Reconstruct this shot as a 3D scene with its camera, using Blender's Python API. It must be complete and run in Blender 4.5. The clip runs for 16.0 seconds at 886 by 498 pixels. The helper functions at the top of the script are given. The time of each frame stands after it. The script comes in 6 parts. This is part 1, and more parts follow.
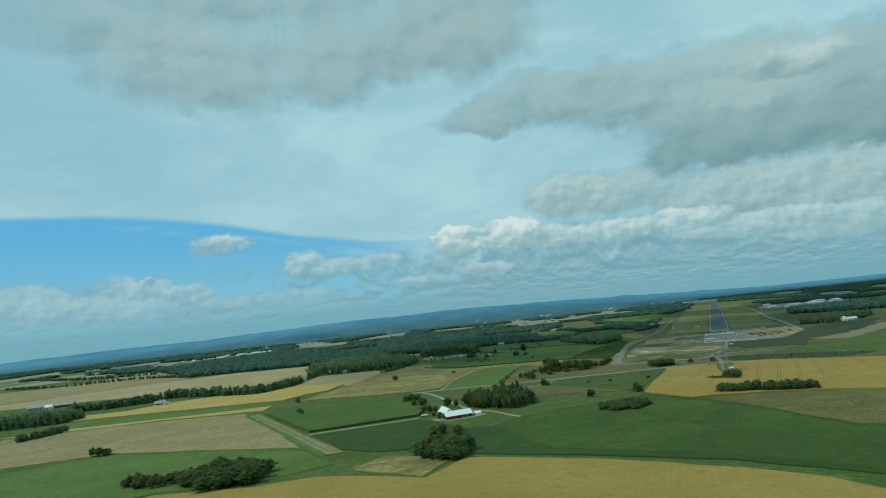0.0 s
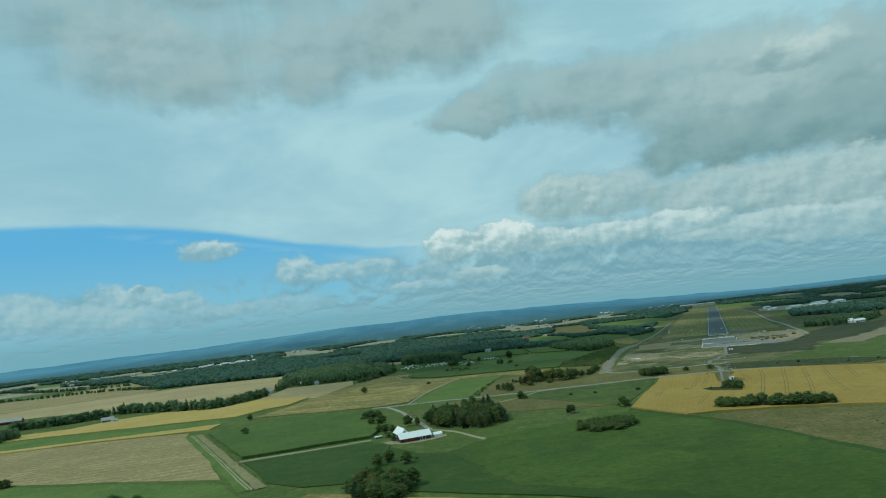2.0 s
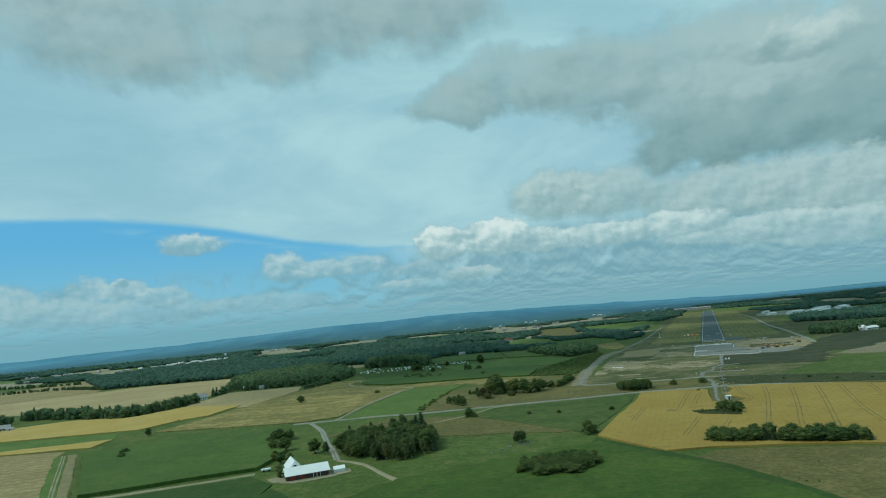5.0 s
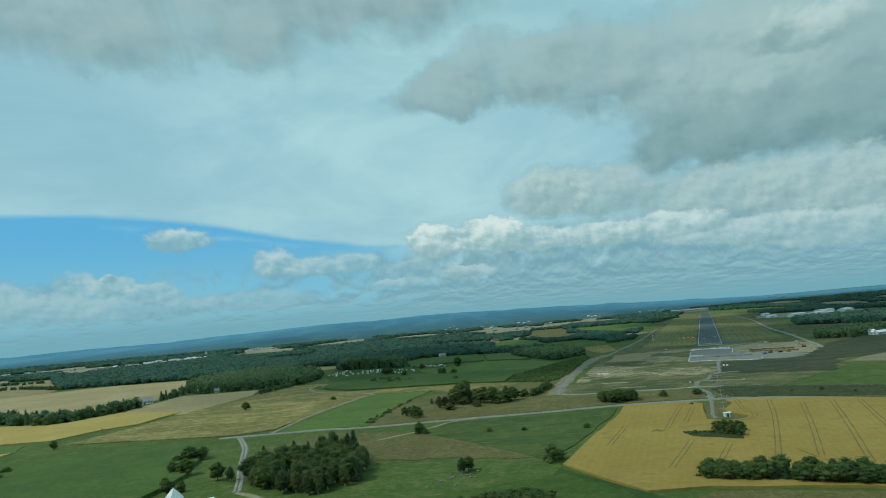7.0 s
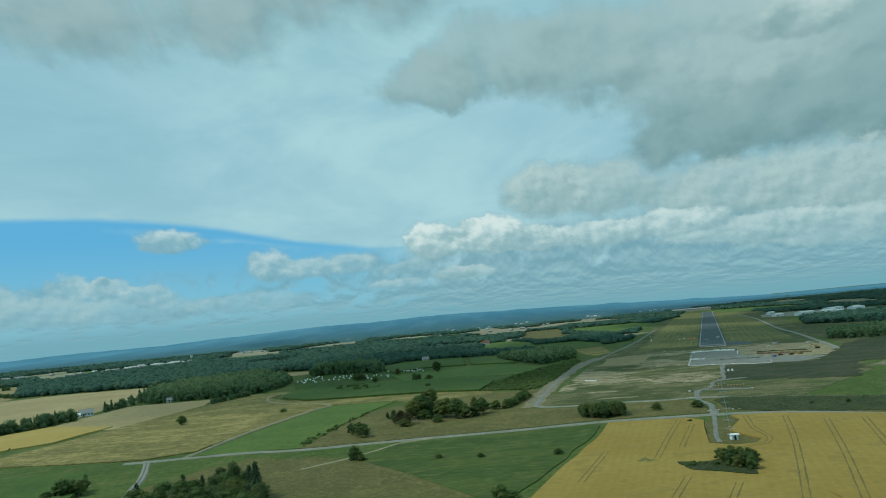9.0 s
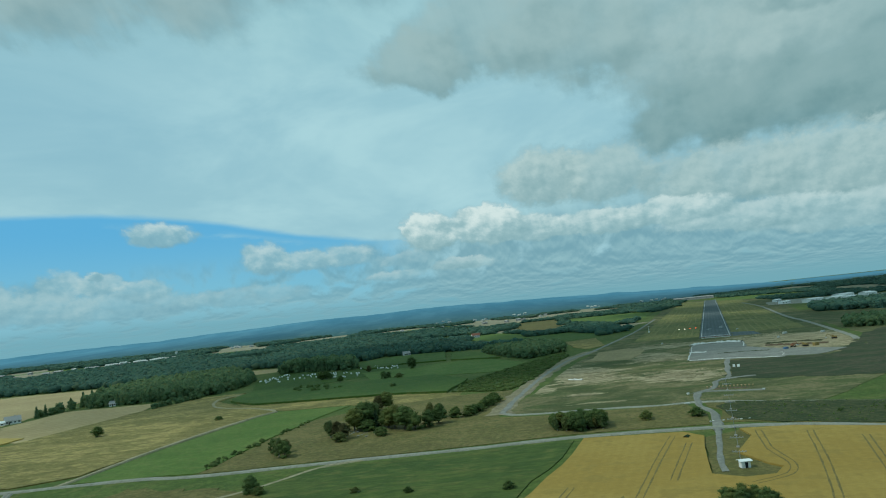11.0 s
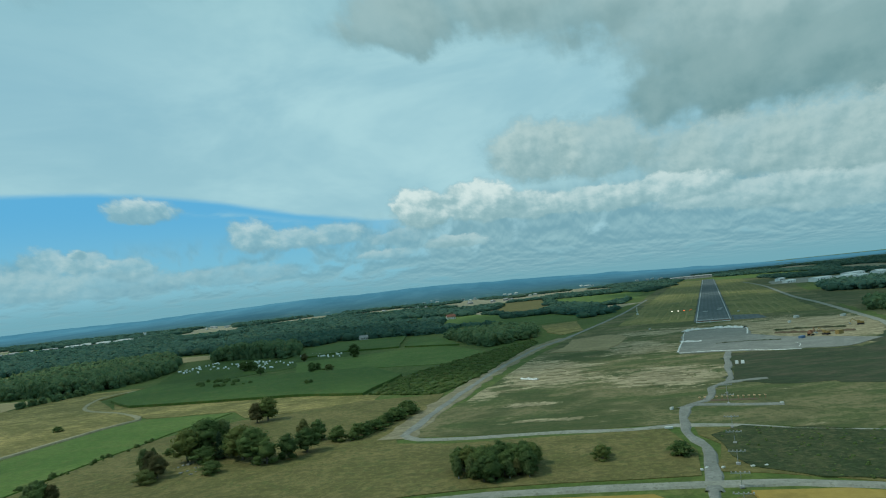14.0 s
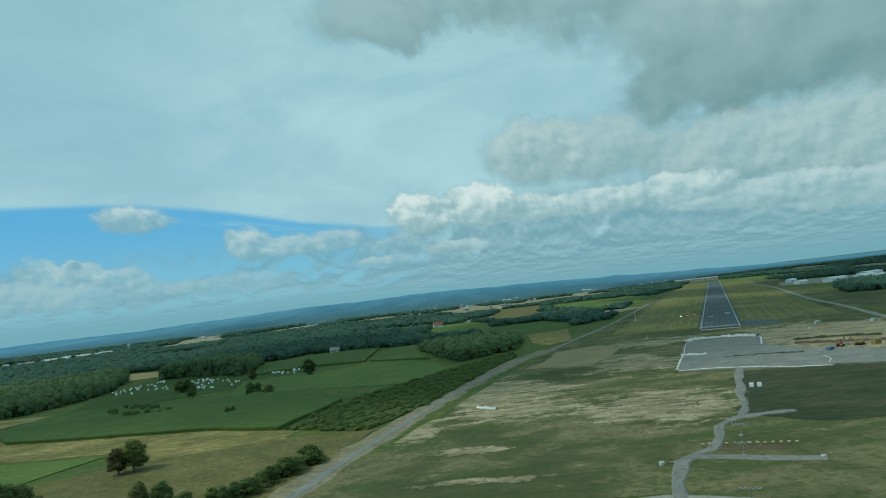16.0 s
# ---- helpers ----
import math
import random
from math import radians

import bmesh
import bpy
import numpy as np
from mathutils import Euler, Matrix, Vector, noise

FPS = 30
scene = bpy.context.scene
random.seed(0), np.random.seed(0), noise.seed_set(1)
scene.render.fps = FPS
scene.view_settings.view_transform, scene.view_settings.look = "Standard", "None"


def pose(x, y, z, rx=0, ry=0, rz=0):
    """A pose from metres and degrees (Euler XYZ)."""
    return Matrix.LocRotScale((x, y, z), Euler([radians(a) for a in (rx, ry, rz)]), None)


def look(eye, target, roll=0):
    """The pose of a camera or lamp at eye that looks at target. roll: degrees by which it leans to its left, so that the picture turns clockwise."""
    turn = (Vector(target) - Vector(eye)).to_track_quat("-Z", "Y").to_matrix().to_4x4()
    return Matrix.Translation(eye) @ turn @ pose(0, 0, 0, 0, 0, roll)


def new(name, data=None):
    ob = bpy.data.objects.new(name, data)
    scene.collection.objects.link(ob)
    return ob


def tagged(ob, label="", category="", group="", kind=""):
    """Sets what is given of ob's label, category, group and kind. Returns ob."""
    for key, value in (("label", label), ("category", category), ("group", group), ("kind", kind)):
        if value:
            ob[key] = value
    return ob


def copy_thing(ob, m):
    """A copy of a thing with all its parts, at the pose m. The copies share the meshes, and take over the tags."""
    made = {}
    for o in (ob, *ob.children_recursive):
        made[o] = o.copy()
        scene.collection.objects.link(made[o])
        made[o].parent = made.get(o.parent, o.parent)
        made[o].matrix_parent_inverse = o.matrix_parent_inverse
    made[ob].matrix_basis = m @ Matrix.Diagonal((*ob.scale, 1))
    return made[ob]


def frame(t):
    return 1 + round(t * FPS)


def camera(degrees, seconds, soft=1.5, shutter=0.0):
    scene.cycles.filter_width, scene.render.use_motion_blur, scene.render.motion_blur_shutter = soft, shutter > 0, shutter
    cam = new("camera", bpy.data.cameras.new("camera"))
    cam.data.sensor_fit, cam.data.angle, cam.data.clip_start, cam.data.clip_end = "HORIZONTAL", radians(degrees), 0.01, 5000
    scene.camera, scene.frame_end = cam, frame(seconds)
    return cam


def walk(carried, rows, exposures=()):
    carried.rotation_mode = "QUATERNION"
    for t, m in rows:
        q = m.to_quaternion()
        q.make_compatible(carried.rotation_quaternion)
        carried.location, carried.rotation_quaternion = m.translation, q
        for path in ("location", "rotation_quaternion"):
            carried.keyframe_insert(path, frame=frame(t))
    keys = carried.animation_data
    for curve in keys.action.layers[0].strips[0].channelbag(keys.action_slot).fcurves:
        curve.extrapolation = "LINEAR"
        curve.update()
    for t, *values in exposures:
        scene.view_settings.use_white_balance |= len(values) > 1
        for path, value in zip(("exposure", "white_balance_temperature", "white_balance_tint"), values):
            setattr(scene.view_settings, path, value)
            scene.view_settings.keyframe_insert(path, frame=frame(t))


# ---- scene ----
# camera and its flight
cam = camera(66.0, 16.0, soft=1.1)
ROWS = [
    (0.0, 0.07, 0.05, 74.53, 95.14, 6.05, -0.00),
    (0.5, 6.77, 16.43, 73.60, 95.27, 6.24, -0.03),
    (1.0, 13.50, 32.87, 72.68, 95.45, 6.37, -0.10),
    (1.5, 20.23, 49.37, 71.76, 95.57, 6.57, -0.09),
    (2.0, 26.98, 65.91, 70.84, 95.61, 6.58, -0.10),
    (2.5, 33.74, 82.51, 69.92, 95.61, 6.32, -0.12),
    (3.0, 40.52, 99.15, 69.00, 95.61, 5.95, -0.21),
    (3.5, 47.31, 115.84, 68.09, 95.62, 5.70, -0.22),
    (4.0, 54.12, 132.59, 67.17, 95.62, 5.61, -0.33),
    (6.5, 88.35, 217.09, 62.63, 95.53, 5.61, -0.49),
    (7.0, 95.24, 234.14, 61.73, 95.55, 5.04, -0.60),
    (7.5, 102.15, 251.24, 60.83, 95.51, 4.56, -0.66),
    (8.0, 109.07, 268.39, 59.93, 95.54, 4.48, -0.61),
    (8.5, 116.00, 285.60, 59.03, 95.57, 4.84, -0.51),
    (9.0, 122.95, 302.85, 58.13, 95.68, 5.39, -0.40),
    (11.5, 157.89, 389.89, 53.68, 94.81, 6.07, -0.16),
    (12.0, 164.93, 407.45, 52.79, 94.56, 5.97, -0.26),
    (12.5, 171.97, 425.06, 51.91, 94.15, 5.63, -0.30),
    (13.0, 179.03, 442.72, 51.03, 93.70, 5.37, -0.29),
    (13.5, 186.11, 460.44, 50.15, 93.38, 5.49, -0.27),
    (14.0, 193.20, 478.20, 49.27, 93.32, 5.96, -0.23),
    (14.5, 200.30, 496.01, 48.39, 93.43, 6.18, -0.09),
    (15.0, 207.41, 513.88, 47.52, 93.67, 6.22, 0.12),
    (15.5, 214.54, 531.79, 46.64, 93.85, 6.28, 0.26),
    (16.0, 221.68, 549.76, 45.77, 93.89, 6.67, 0.24),
]
walk(cam, [(t, pose(x, y, z, rx, ry, rz)) for t, x, y, z, rx, ry, rz in ROWS])

# ---- node helpers ----


class Net:
    """Short names for shader nodes."""

    def __init__(self, tree):
        self.tree = tree
        tree.nodes.clear()

    def node(self, kind, **settings):
        n = self.tree.nodes.new(kind)
        for socket, value in settings.items():
            self.put(n.inputs[int(socket[1:])], value)
        return n

    def put(self, socket, value):
        if isinstance(value, bpy.types.NodeSocket):
            self.tree.links.new(value, socket)
        elif value is not None:
            socket.default_value = value

    def math(self, op, a, b=None, c=None, clamp=False):
        n = self.tree.nodes.new("ShaderNodeMath")
        n.operation, n.use_clamp = op, clamp
        for socket, value in zip(n.inputs, (a, b, c)):
            self.put(socket, value)
        return n.outputs[0]

    def add(self, a, b):
        return self.math("ADD", a, b)

    def mul(self, a, b):
        return self.math("MULTIPLY", a, b)

    def ramp(self, value, low, high, smooth=True):
        """0 below low, 1 above high (low may be the larger)."""
        n = self.tree.nodes.new("ShaderNodeMapRange")
        n.interpolation_type = "SMOOTHSTEP" if smooth else "LINEAR"
        turned = low > high
        self.put(n.inputs[0], value)
        n.inputs[1].default_value, n.inputs[2].default_value = min(low, high), max(low, high)
        n.inputs[3].default_value, n.inputs[4].default_value = (1, 0) if turned else (0, 1)
        return n.outputs[0]

    def vec(self, x, y, z=0.0):
        return self.node("ShaderNodeCombineXYZ", i0=x, i1=y, i2=z).outputs[0]

    def noise(self, vector, scale, detail=4.0, rough=0.55, distort=0.0):
        n = self.tree.nodes.new("ShaderNodeTexNoise")
        self.put(n.inputs["Vector"], vector)
        n.inputs["Scale"].default_value, n.inputs["Detail"].default_value = scale, detail
        n.inputs["Roughness"].default_value, n.inputs["Distortion"].default_value = rough, distort
        return n.outputs[0]

    def mix(self, factor, a, b):
        n = self.tree.nodes.new("ShaderNodeMix")
        n.data_type = "RGBA"
        self.put(n.inputs[0], factor)
        self.put(n.inputs[6], a if isinstance(a, bpy.types.NodeSocket) else (*a, 1))
        self.put(n.inputs[7], b if isinstance(b, bpy.types.NodeSocket) else (*b, 1))
        return n.outputs[2]


def lin(r, g, b):
    """Screen colour 0..255 to linear."""
    return tuple((v / 255 / 12.92) if v < 10.3 else ((v / 255 + 0.055) / 1.055) ** 2.4 for v in (r, g, b))


# ---- sky ----
SUN_AZ, SUN_EL = -96.0, 50.0  # degrees clockwise from +y, and above the horizon
world = bpy.data.worlds.new("sky")
scene.world = world
world.use_nodes = True
w = Net(world.node_tree)
sky = w.node("ShaderNodeTexSky")
sky.sky_type, sky.sun_disc = "NISHITA", False
sky.sun_elevation, sky.sun_rotation = radians(SUN_EL), radians(SUN_AZ)
sky.altitude, sky.dust_density, sky.ozone_density = 100.0, 1.0, 2.0
way = w.node("ShaderNodeSeparateXYZ", i0=w.node("ShaderNodeTexCoord").outputs["Generated"])
az = w.mul(w.math("ARCTAN2", way.outputs[0], way.outputs[1]), 180 / math.pi)
el = w.mul(w.math("ARCSINE", way.outputs[2]), 180 / math.pi)
# a high veil of thin cloud, whose edge leaves a strip of blue low on one side
drift = w.noise(w.vec(w.mul(az, 0.05), w.mul(el, 0.13)), 1.0, 5.0, 0.6, 0.4)
fine = w.noise(w.vec(w.mul(az, 0.12), w.mul(el, 0.5), 7.0), 1.0, 5.0, 0.6)
edge = w.add(w.add(el, w.mul(w.ramp(az, -27.0, 2.0), 3.9)), w.mul(w.add(fine, -0.5), 0.7))
veil = w.ramp(edge, 9.35, 9.95)
wisp = w.mul(w.ramp(w.math("ABSOLUTE", w.add(edge, -8.75)), 0.55, 0.0), w.ramp(fine, 0.42, 0.62))
veil = w.math("MAXIMUM", veil, w.mul(w.mul(wisp, w.ramp(az, -30.0, -20.0)), 0.45))
veil = w.math("MAXIMUM", veil, w.ramp(w.add(az, w.mul(w.add(drift, -0.5), 8.0)), -9.0, 4.0))
veil = w.math("MAXIMUM", veil, w.mul(w.ramp(el, 3.2, 0.2), 0.9))
pale = w.mix(w.ramp(drift, 0.36, 0.66), lin(150, 196, 208), lin(171, 213, 220))
pale = w.mix(w.mul(w.ramp(az, -8.0, -30.0), w.mul(w.ramp(el, 8.0, 16.0), 0.6)), pale, lin(132, 182, 200))
pale = w.mix(w.ramp(el, 4.0, 0.5), pale, lin(114, 168, 181))
pale = w.mix(w.mul(w.ramp(el, 16.0, 30.0), 0.45), pale, lin(138, 186, 192))
blue = w.mix(w.ramp(el, 1.5, 9.0), lin(116, 184, 206), lin(84, 168, 211))
clear = w.mix(0.008, blue, sky.outputs[0])
out = w.mix(veil, clear, pale)
gleam = w.node("ShaderNodeBackground", i0=out, i1=1.0)
w.node("ShaderNodeOutputWorld", i0=gleam.outputs[0])

sun = new("sun", bpy.data.lights.new("sun", "SUN"))
sun.data.energy, sun.data.angle, sun.data.color = 1.9, radians(2.0), (0.925, 1.0, 0.9)
SUN_WAY = Vector((math.sin(radians(SUN_AZ)) * math.cos(radians(SUN_EL)), math.cos(radians(SUN_AZ)) * math.cos(radians(SUN_EL)), math.sin(radians(SUN_EL))))
sun.matrix_world = look(SUN_WAY * 500, (0, 0, 0))

# ---- materials ----


def material(name, rough=0.9):
    m = bpy.data.materials.new(name)
    m.use_nodes = True
    n = Net(m.node_tree)
    bsdf = n.node("ShaderNodeBsdfPrincipled")
    bsdf.inputs["Roughness"].default_value = rough
    bsdf.inputs["Specular IOR Level"].default_value = 0.2
    n.node("ShaderNodeOutputMaterial", i0=bsdf.outputs[0])
    return m, n, bsdf


def bump(n, bsdf, height, strength, distance):
    b = n.node("ShaderNodeBump")
    b.inputs["Strength"].default_value, b.inputs["Distance"].default_value = strength, distance
    n.put(b.inputs["Height"], height)
    n.put(bsdf.inputs["Normal"], b.outputs[0])


def land(name, a, b, c, large=60.0, small=4.0, rows=0.0, turn=0.0, row_mix=0.25, soft=0.12, stretch=1.0, grit=0.5, swath=0.4, row_tint=None):
    """Fields and grass: two colours in large drifts, a third in patches, grain, and drill rows where rows (metres) is given."""
    m, n, bsdf = material(name, 0.95)
    at = n.node("ShaderNodeTexCoord").outputs["Object"]
    if stretch != 1.0:
        longer = n.node("ShaderNodeMapping", i0=at)
        longer.inputs["Rotation"].default_value[2] = radians(turn)
        longer.inputs["Scale"].default_value = (1 / stretch, 1, 1)
        at = longer.outputs[0]
    big = n.noise(at, 1 / large, 5.0, 0.6, 0.3)
    mid = n.noise(at, 1 / (large * 0.22), 4.0, 0.65)
    grain = n.noise(at, 1 / small, 5.0, 0.75, 0.6)
    colour = n.mix(n.ramp(n.add(n.mul(big, 0.65), n.mul(mid, 0.35)), 0.5 - soft * 0.6, 0.5 + soft * 0.6), a, b)
    colour = n.mix(n.mul(n.ramp(mid, 0.53, 0.64), 0.75), colour, c)
    # growth differs over the ground: broad dull and lush swaths, and ragged thin places
    flat = n.node("ShaderNodeTexCoord").outputs["Object"]
    drift = n.noise(flat, 1 / 95.0, 4.0, 0.6, 0.8)
    thin = n.noise(flat, 1 / 13.0, 5.0, 0.68, 1.2)
    colour = n.mix(n.mul(n.ramp(drift, 0.44, 0.62), swath), colour, tuple(v * 0.8 for v in a))
    colour = n.mix(n.mul(n.ramp(thin, 0.56, 0.7), swath * 1.1), colour, c)
    colour = n.mix(n.mul(n.ramp(thin, 0.46, 0.34), swath * 0.9), colour, tuple(v * 0.66 for v in a))
    if rows:
        turned = n.node("ShaderNodeMapping", i0=at)
        turned.inputs["Rotation"].default_value[2] = radians(turn)
        wave = n.tree.nodes.new("ShaderNodeTexWave")
        n.put(wave.inputs["Vector"], turned.outputs[0])
        wave.inputs["Scale"].default_value = 0.314 / rows
        wave.inputs["Distortion"].default_value, wave.inputs["Detail"].default_value = 1.2, 2.0
        wave.inputs["Detail Scale"].default_value = 0.4
        colour = n.mix(n.mul(wave.outputs["Fac"], row_mix), colour, row_tint or tuple(v * 0.55 for v in a))
    dark = n.mix(n.mul(n.ramp(grain, 0.58, 0.38), grit), colour, tuple(v * 0.55 for v in a))
    dark = n.mix(n.mul(n.ramp(grain, 0.5, 0.7), grit * 0.9), dark, tuple(min(0.9, v * 1.3) for v in b))
    n.put(bsdf.inputs["Base Color"], dark)
    bump(n, bsdf, n.add(n.mul(grain, 0.7), n.mul(mid, 0.8)), 0.5, small * 0.25)
    return m


GRASS = land("meadow grass", (0.066, 0.108, 0.02), (0.1, 0.13, 0.03), (0.16, 0.15, 0.05), 45, 3, soft=0.16, swath=0.5)
PASTURE = land("dry pasture", (0.118, 0.108, 0.033), (0.185, 0.148, 0.055), (0.08, 0.1, 0.027), 16, 2.2, soft=0.16, swath=0.55)
WHEAT = land("ripe wheat", (0.305, 0.2, 0.046), (0.34, 0.232, 0.058), (0.255, 0.176, 0.045), 50, 2.5, 3.0, 20, 0.1, grit=0.16, swath=0.16)
DARKGRASS = land("dull green ley", (0.05, 0.085, 0.018), (0.08, 0.108, 0.024), (0.125, 0.125, 0.036), 22, 2.4, 0, 10, 0, 0.15, 2.5, grit=0.4)
GOLD = land("golden barley", (0.42, 0.292, 0.08), (0.45, 0.325, 0.105), (0.35, 0.26, 0.08), 60, 3, 6.0, 70, 0.12, grit=0.16, swath=0.2)
STUBBLE = land("cut stubble", (0.285, 0.222, 0.1), (0.37, 0.285, 0.135), (0.225, 0.192, 0.085), 30, 4, 10.0, 78, 0.4, 0.13, grit=0.4, swath=0.35)
BEIGE = land("pale stubble", (0.36, 0.272, 0.135), (0.42, 0.325, 0.165), (0.3, 0.235, 0.115), 80, 5, 12.0, 76, 0.25, grit=0.2, swath=0.25)
CROP = land("dark green beet crop", (0.03, 0.068, 0.011), (0.046, 0.084, 0.014), (0.06, 0.086, 0.019), 40, 2.5, 2.0, 35, 0.1, soft=0.2, grit=0.3)
FRESH = land("bright green clover", (0.042, 0.084, 0.012), (0.068, 0.112, 0.016), (0.07, 0.092, 0.019), 40, 2.5, soft=0.2, grit=0.35, swath=0.65)
CORN = land("green maize", (0.06, 0.112, 0.021), (0.086, 0.14, 0.027), (0.118, 0.128, 0.032), 30, 2.0, 1.6, 40, 0.25, soft=0.18, grit=0.35)
ROUGH = land("rough yellow grass", (0.175, 0.15, 0.046), (0.36, 0.275, 0.1), (0.12, 0.122, 0.034), 14, 2.2, 0, -40, 0, 0.11, 2.6, grit=0.6, swath=0.55)
STRIP = land("green grass strip", (0.082, 0.142, 0.027), (0.115, 0.166, 0.037), (0.135, 0.15, 0.042), 30, 2.5, grit=0.35)
AIRGRASS = land("disturbed airfield grass", (0.06, 0.08, 0.024), (0.12, 0.108, 0.046), (0.22, 0.185, 0.095), 34, 2.6, 0, 14, 0, 0.15, 2.2, grit=0.4)
MOWN = land("mown grass with windrows", (0.112, 0.132, 0.038), (0.21, 0.186, 0.064), (0.28, 0.225, 0.09), 45, 3, 8.0, 21.4, 0.16, 0.13, swath=0.6, row_tint=(0.28, 0.225, 0.09))
SAND = land("bare sandy soil", (0.20, 0.17, 0.105), (0.28, 0.235, 0.145), (0.14, 0.13, 0.07), 12, 2, 0, 14, 0, 0.18, 1.8, swath=0.2)
SOIL = land("brown soil and weeds", (0.034, 0.052, 0.02), (0.078, 0.07, 0.04), (0.03, 0.058, 0.018), 14, 2.0, 0, 14, 0, 0.1, 3.2, swath=0.7)
STRAW = land("flattened dry grass", (0.17, 0.15, 0.078), (0.26, 0.22, 0.12), (0.105, 0.11, 0.05), 7, 1.4, 0, 14, 0, 0.18, 2.5)
SCRUB = land("rank weeds", (0.03, 0.046, 0.014), (0.06, 0.068, 0.024), (0.11, 0.098, 0.044), 9, 1.6, soft=0.15)
GRAVEL = land("pale gravel", (0.23, 0.225, 0.185), (0.3, 0.29, 0.245), (0.16, 0.158, 0.112), 6, 1.2, soft=0.2, grit=0.25, swath=0.08)
TRACK = land("worn dirt track", (0.26, 0.228, 0.14), (0.32, 0.278, 0.18), (0.18, 0.17, 0.095), 12, 1.5, grit=0.3, swath=0.1)
DRYTRACK = land("dry trodden grass", (0.21, 0.18, 0.085), (0.28, 0.235, 0.12), (0.15, 0.145, 0.065), 8, 1.2, grit=0.35)
CRUSHED = land("crushed grey stone", (0.18, 0.182, 0.16), (0.255, 0.25, 0.222), (0.135, 0.138, 0.112), 9, 1.2, soft=0.2, grit=0.3, swath=0.12)
CHALK = land("white lime heaps", (0.62, 0.61, 0.57), (0.7, 0.69, 0.66), (0.42, 0.41, 0.37), 8, 1.2)
ASPHALT = land("runway asphalt", (0.085, 0.112, 0.118), (0.13, 0.156, 0.158), (0.066, 0.086, 0.092), 30, 5, 4.0, 21.4, 0.35, grit=0.2)
FARLAND = land("far farmland", (0.25, 0.225, 0.15), (0.32, 0.28, 0.19), (0.15, 0.165, 0.095), 150, 20, grit=0.2)


def worn_ground(name, grass, dull, sand, pale, spots):
    """Airfield turf worn through to sandy soil in ragged places: x, y, half width, half length, how bare."""
    m, n, bsdf = material(name, 0.95)
    at = n.node("ShaderNodeTexCoord").outputs["Object"]
    longer = n.node("ShaderNodeMapping", i0=at)
    longer.inputs["Rotation"].default_value[2] = radians(22)
    longer.inputs["Scale"].default_value = (0.45, 1, 1)
    streak = longer.outputs[0]
    big = n.noise(streak, 1 / 26, 6.0, 0.65, 0.4)
    mid = n.noise(streak, 1 / 7, 5.0, 0.7, 0.3)
    grain = n.noise(at, 1 / 2.2, 5.0, 0.75, 0.6)
    ragged = n.add(n.mul(n.add(big, -0.5), 2.2), n.add(n.mul(n.add(mid, -0.5), 2.2), n.mul(n.add(grain, -0.5), 1.1)))
    place = n.node("ShaderNodeSeparateXYZ", i0=at)
    bare = -1.0
    for x, y, rx, ry, how in spots:
        dx = n.mul(n.add(place.outputs[0], -x), 1 / rx)
        dy = n.mul(n.add(place.outputs[1], -y), 1 / ry)
        bare = n.math("MAXIMUM", bare, n.math("SUBTRACT", how, n.math("POWER", n.add(n.mul(dx, dx), n.mul(dy, dy)), 0.5)))
    colour = n.mix(n.ramp(n.add(big, n.add(n.mul(n.add(mid, -0.5), 0.7), n.mul(n.add(grain, -0.5), 0.45))), 0.38, 0.6), grass, dull)
    worn = n.ramp(n.add(bare, ragged), -0.05, 0.35)
    colour = n.mix(n.mul(worn, 0.92), colour, n.mix(n.ramp(mid, 0.42, 0.6), sand, pale))
    lush = n.noise(at, 1 / 48, 4.0, 0.6, 0.8)
    colour = n.mix(n.mul(n.mul(n.ramp(lush, 0.46, 0.6), n.ramp(worn, 0.6, 0.1)), 0.75), colour, tuple(v * 0.72 for v in grass))
    colour = n.mix(n.mul(n.ramp(mid, 0.62, 0.7), 0.6), colour, pale)
    colour = n.mix(n.mul(n.ramp(grain, 0.56, 0.38), 0.4), colour, tuple(v * 0.6 for v in grass))
    n.put(bsdf.inputs["Base Color"], colour)
    bump(n, bsdf, n.add(grain, mid), 0.5, 0.5)
    return m


WORN = worn_ground("worn airfield turf", (0.072, 0.094, 0.028), (0.175, 0.148, 0.07), (0.25, 0.2, 0.118), (0.4, 0.325, 0.2), [(240, 845, 28, 56, 1.0), (246, 806, 34, 12, 0.9), (312, 905, 34, 60, 0.72), (290, 788, 26, 30, 1.0), (440, 915, 50, 66, 1.4), (350, 990, 50, 30, 0.75), (224, 751, 15, 5, 0.8), (217, 720, 14, 5, 0.8), (233, 717, 11, 4, 0.8), (205, 790, 10, 30, 0.9)])


def paint(name, colour, rough=0.6, metal=0.0, dirt=0.25, scale=1.0):
    m, n, bsdf = material(name, rough)
    at = n.node("ShaderNodeTexCoord").outputs["Object"]
    stain = n.noise(at, scale, 5.0, 0.65)
    grain = n.noise(at, scale * 9, 4.0, 0.6)
    n.put(bsdf.inputs["Base Color"], n.mix(n.mul(n.ramp(stain, 0.45, 0.75), dirt), colour, tuple(v * 0.55 for v in colour)))
    bsdf.inputs["Metallic"].default_value = metal
    bump(n, bsdf, grain, 0.15, 0.03)
    return m


